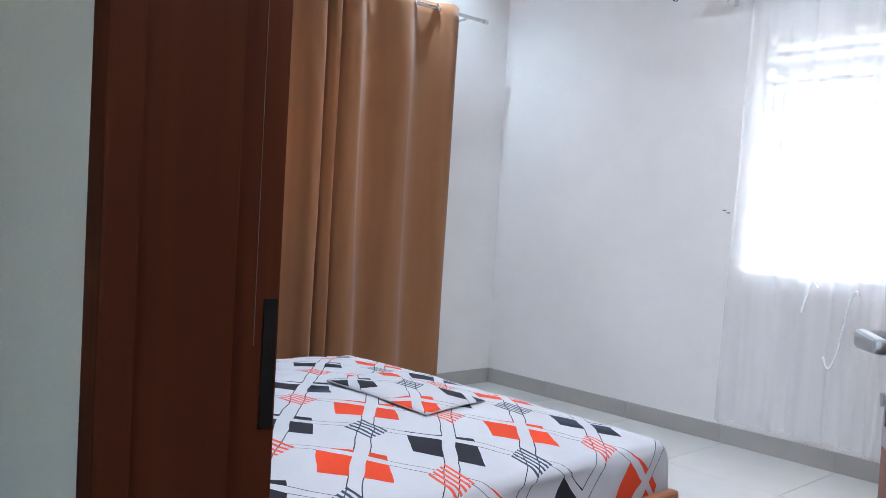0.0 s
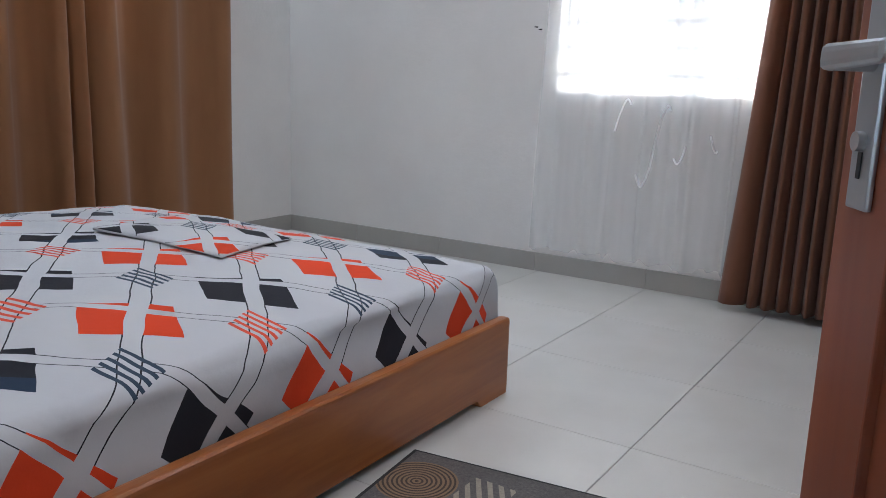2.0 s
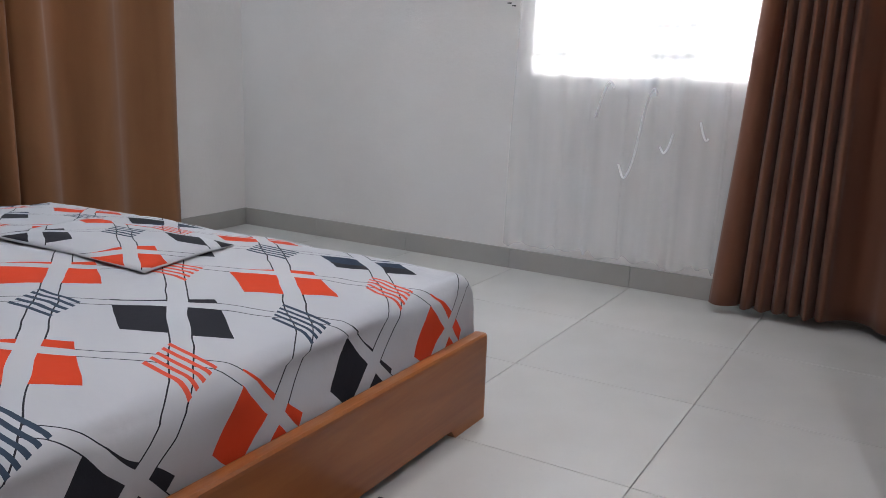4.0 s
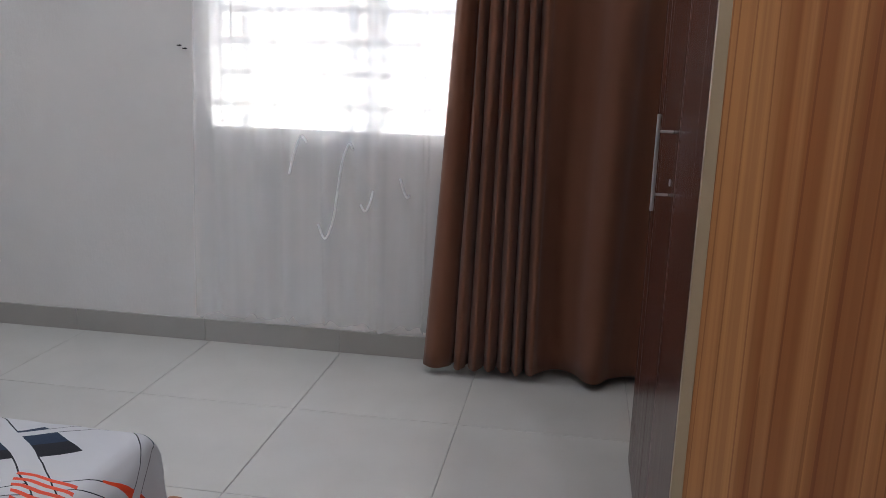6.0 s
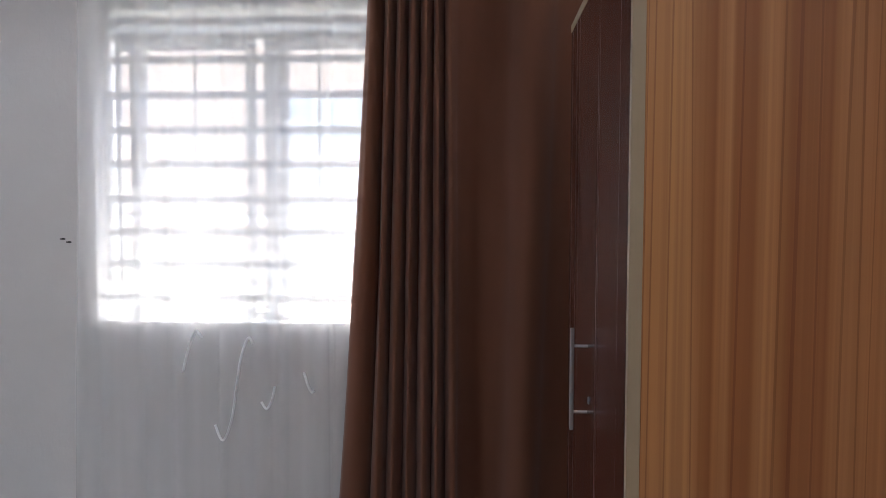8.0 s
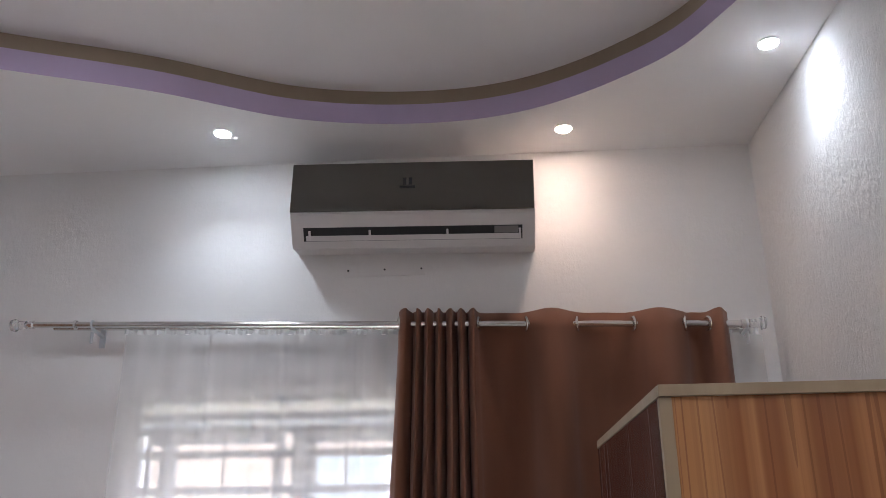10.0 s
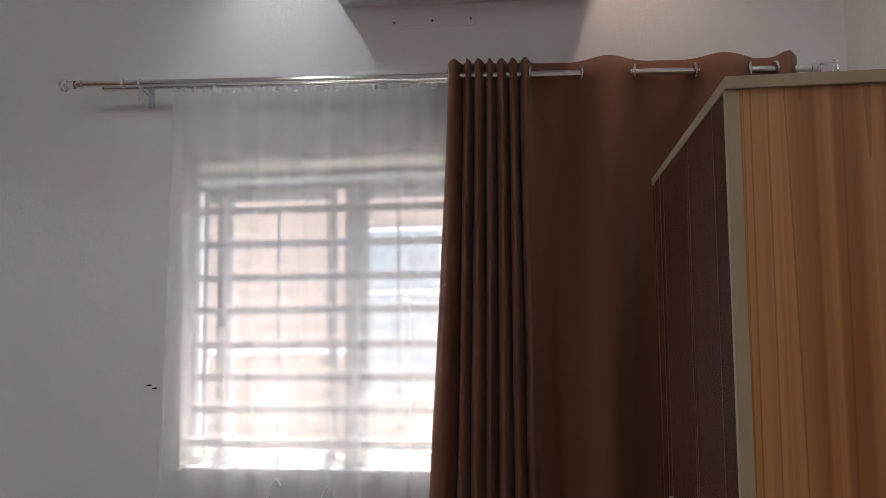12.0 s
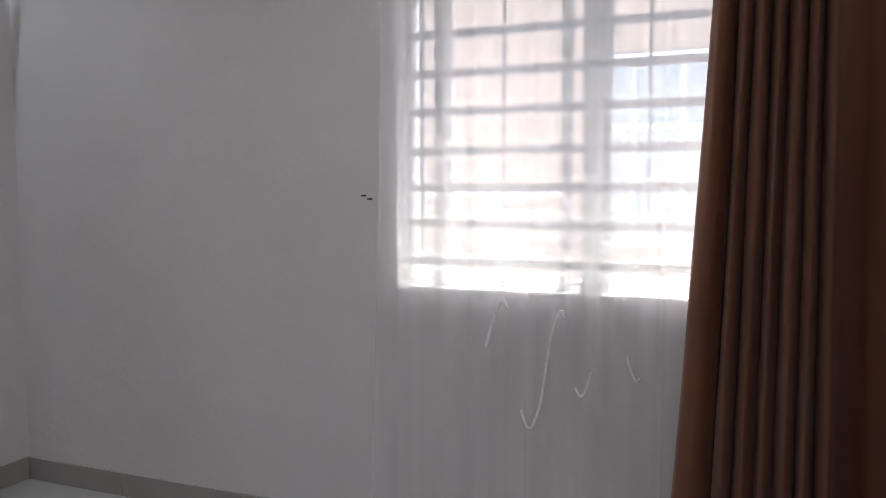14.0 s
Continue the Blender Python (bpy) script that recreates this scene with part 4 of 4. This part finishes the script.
LM = Matrix.Translation(HINGE) @ Matrix.Rotation(ANG, 4, "Z")      # x along the leaf, +y the face seen on entering
leaf = structure(thing("door_1", tuple(HINGE)), "open reddish wooden panelled door leaf", "door")


def on_leaf(x0, x1, y0, y1, z0, z1, bevel=0.0):
    bm = box(x0, x1, y0, y1, z0, z1, bevel)
    bmesh.ops.transform(bm, matrix=LM, verts=bm.verts)
    return bm


part("stile", on_leaf(LW - 0.115, LW, -0.02, 0.02, 0.008, DZ - 0.035, 0.003), LEAF, leaf)
part("stile", on_leaf(0, 0.115, -0.02, 0.02, 0.008, DZ - 0.035, 0.003), LEAF, leaf)
for z0, z1 in ((0.008, 0.20), (0.92, 1.06), (DZ - 0.16, DZ - 0.035)):
    part("rail", on_leaf(0.1155, LW - 0.1155, -0.02, 0.02, z0, z1, 0.003), LEAF, leaf)
for z0, z1 in ((0.2, 0.92), (1.06, DZ - 0.16)):
    part("panel", on_leaf(0.1155, LW - 0.1155, -0.009, 0.009, z0, z1, 0.0), LEAF, leaf)
hx = LW - 0.055
for side in (1, -1):
    plate = part("lock_plate", on_leaf(hx - 0.021, hx + 0.021, side * 0.0205, side * 0.028, 0.882, 1.115, 0.003), SATIN, leaf, "satin metal lock plate")
    lever = tube((hx, side * 0.028, 1.026), (hx, side * 0.062, 1.026), 0.013, 18)
    grip = box(hx - 0.106, hx + 0.014, side * 0.054, side * 0.074, 1.013, 1.039, 0.009, 3)
    for v in grip.verts:
        k = max(0.0, (hx - v.co.x) / 0.106)
        v.co.z = 1.026 + (v.co.z - 1.026) * (1 - 0.25 * k) + 0.003 * k
    join(lever, grip)
    bmesh.ops.transform(lever, matrix=LM, verts=lever.verts)
    part("lever", lever, SATIN, plate, "satin metal lever handle")
    cyl = tube((hx, side * 0.028, 0.948), (hx, side * 0.036, 0.948), 0.0095, 18)
    bmesh.ops.transform(cyl, matrix=LM, verts=cyl.verts)
    part("cylinder", cyl, BRUSHED, plate)
    part("keyhole", on_leaf(hx - 0.0042, hx + 0.0042, side * 0.028, side * 0.0295, 0.912, 0.938, 0.001), DARK, plate)

# ---- small marks ----
sc = thing("wall_anchor", (-1.875, 3.998, 1.27), "two small dark screws sticking out of bare plaster", "wall anchor")
for dx, dz in ((-0.014, 0.006), (0.010, -0.006)):
    s_ = tube((-1.875 + dx, 4.0, 1.27 + dz), (-1.875 + dx, 3.988, 1.27 + dz), 0.0035, 8)
    join(s_, box(-1.875 + dx - 0.010, -1.875 + dx + 0.010, 3.987, 3.990, 1.27 + dz - 0.0025, 1.27 + dz + 0.0025))
    part("screw", s_, DARK, sc)
structure(part("wall_patch", box(-0.919, -0.578, 3.9975, 4.002, 2.66, 2.83, 0.001), WALL), "smoothed rectangular plaster patch behind the air conditioner", "wall patch")
for x in (-0.898, -0.747, -0.596):
    nail = tagged(part("wall_nail", tube((x, 3.999, 2.687), (x, 3.988, 2.685), 0.004, 8), DARK), "small dark nail under the air conditioner", "nail", "nails under the air conditioner")

# ---- floor and skirting pieces ----
floor = structure(part("floor", box(X0 - 0.05, X1 + 0.05, Y0 - WTS - 2.2, Y1 + 0.05, -0.12, -0.004), GROUT), "grouted bed under pale grey floor tiles", "floor")
TILES = {}


def tile_piece(name, sx, sy, sz, material, bevel):
    key = (name, round(sx, 4), round(sy, 4), round(sz, 4))
    if key not in TILES:
        b = box(-sx / 2, sx / 2, -sy / 2, sy / 2, 0, sz)
        top = [e for e in b.edges if all(v.co.z > sz - 1e-5 for v in e.verts)] if name == "tile" else b.edges[:]
        bmesh.ops.bevel(b, geom=top, offset=bevel, segments=1, affect="EDGES")
        me = bpy.data.meshes.new(name)
        b.to_mesh(me)
        b.free()
        me.materials.append(material)
        TILES[key] = me
    return TILES[key]


def cuts(lo, hi, start, step):
    k = math.floor((lo - start) / step)
    out = [lo]
    while start + (k + 1) * step < hi - 1e-6:
        k += 1
        if start + k * step > lo + 1e-6:
            out.append(start + k * step)
    return out + [hi]


G = 0.0012
tx, ty = cuts(X0, X1, -0.6, 0.6027), cuts(Y0 - WTS - 1.6, Y1, 2.79, 0.6027)
for a, b in zip(tx, tx[1:]):
    for c, d in zip(ty, ty[1:]):
        me = tile_piece("tile", b - a - 2 * G, d - c - 2 * G, 0.010, TILE, 0.0012)
        ob = new("tile", me)
        ob.parent = floor
        ob.location = ((a + b) / 2, (c + d) / 2, -0.010)

SKH = 0.100
for name, along, lo, hi, fixed, start in (("baseboard_north", "x", X0, X1, Y1 - 0.006, -1.206), ("baseboard_west", "y", Y0, Y1 - 0.012, X0 + 0.006, 3.40)):
    base = structure(thing(name, ((lo + hi) / 2, fixed, 0) if along == "x" else (fixed, (lo + hi) / 2, 0)), "grey tiled skirting along the wall", "skirting")
    cs = cuts(lo, hi, start, 0.62)
    for a, b in zip(cs, cs[1:]):
        size = (b - a - 2 * G, 0.012) if along == "x" else (0.012, b - a - 2 * G)
        ob = new("skirting_tile", tile_piece("skirting_tile", *size, SKH, SKIRT_TILE, 0.001))
        ob.parent = base
        ob.location = Vector(((a + b) / 2, fixed, 0) if along == "x" else (fixed, (a + b) / 2, 0)) - BASE[base.name]
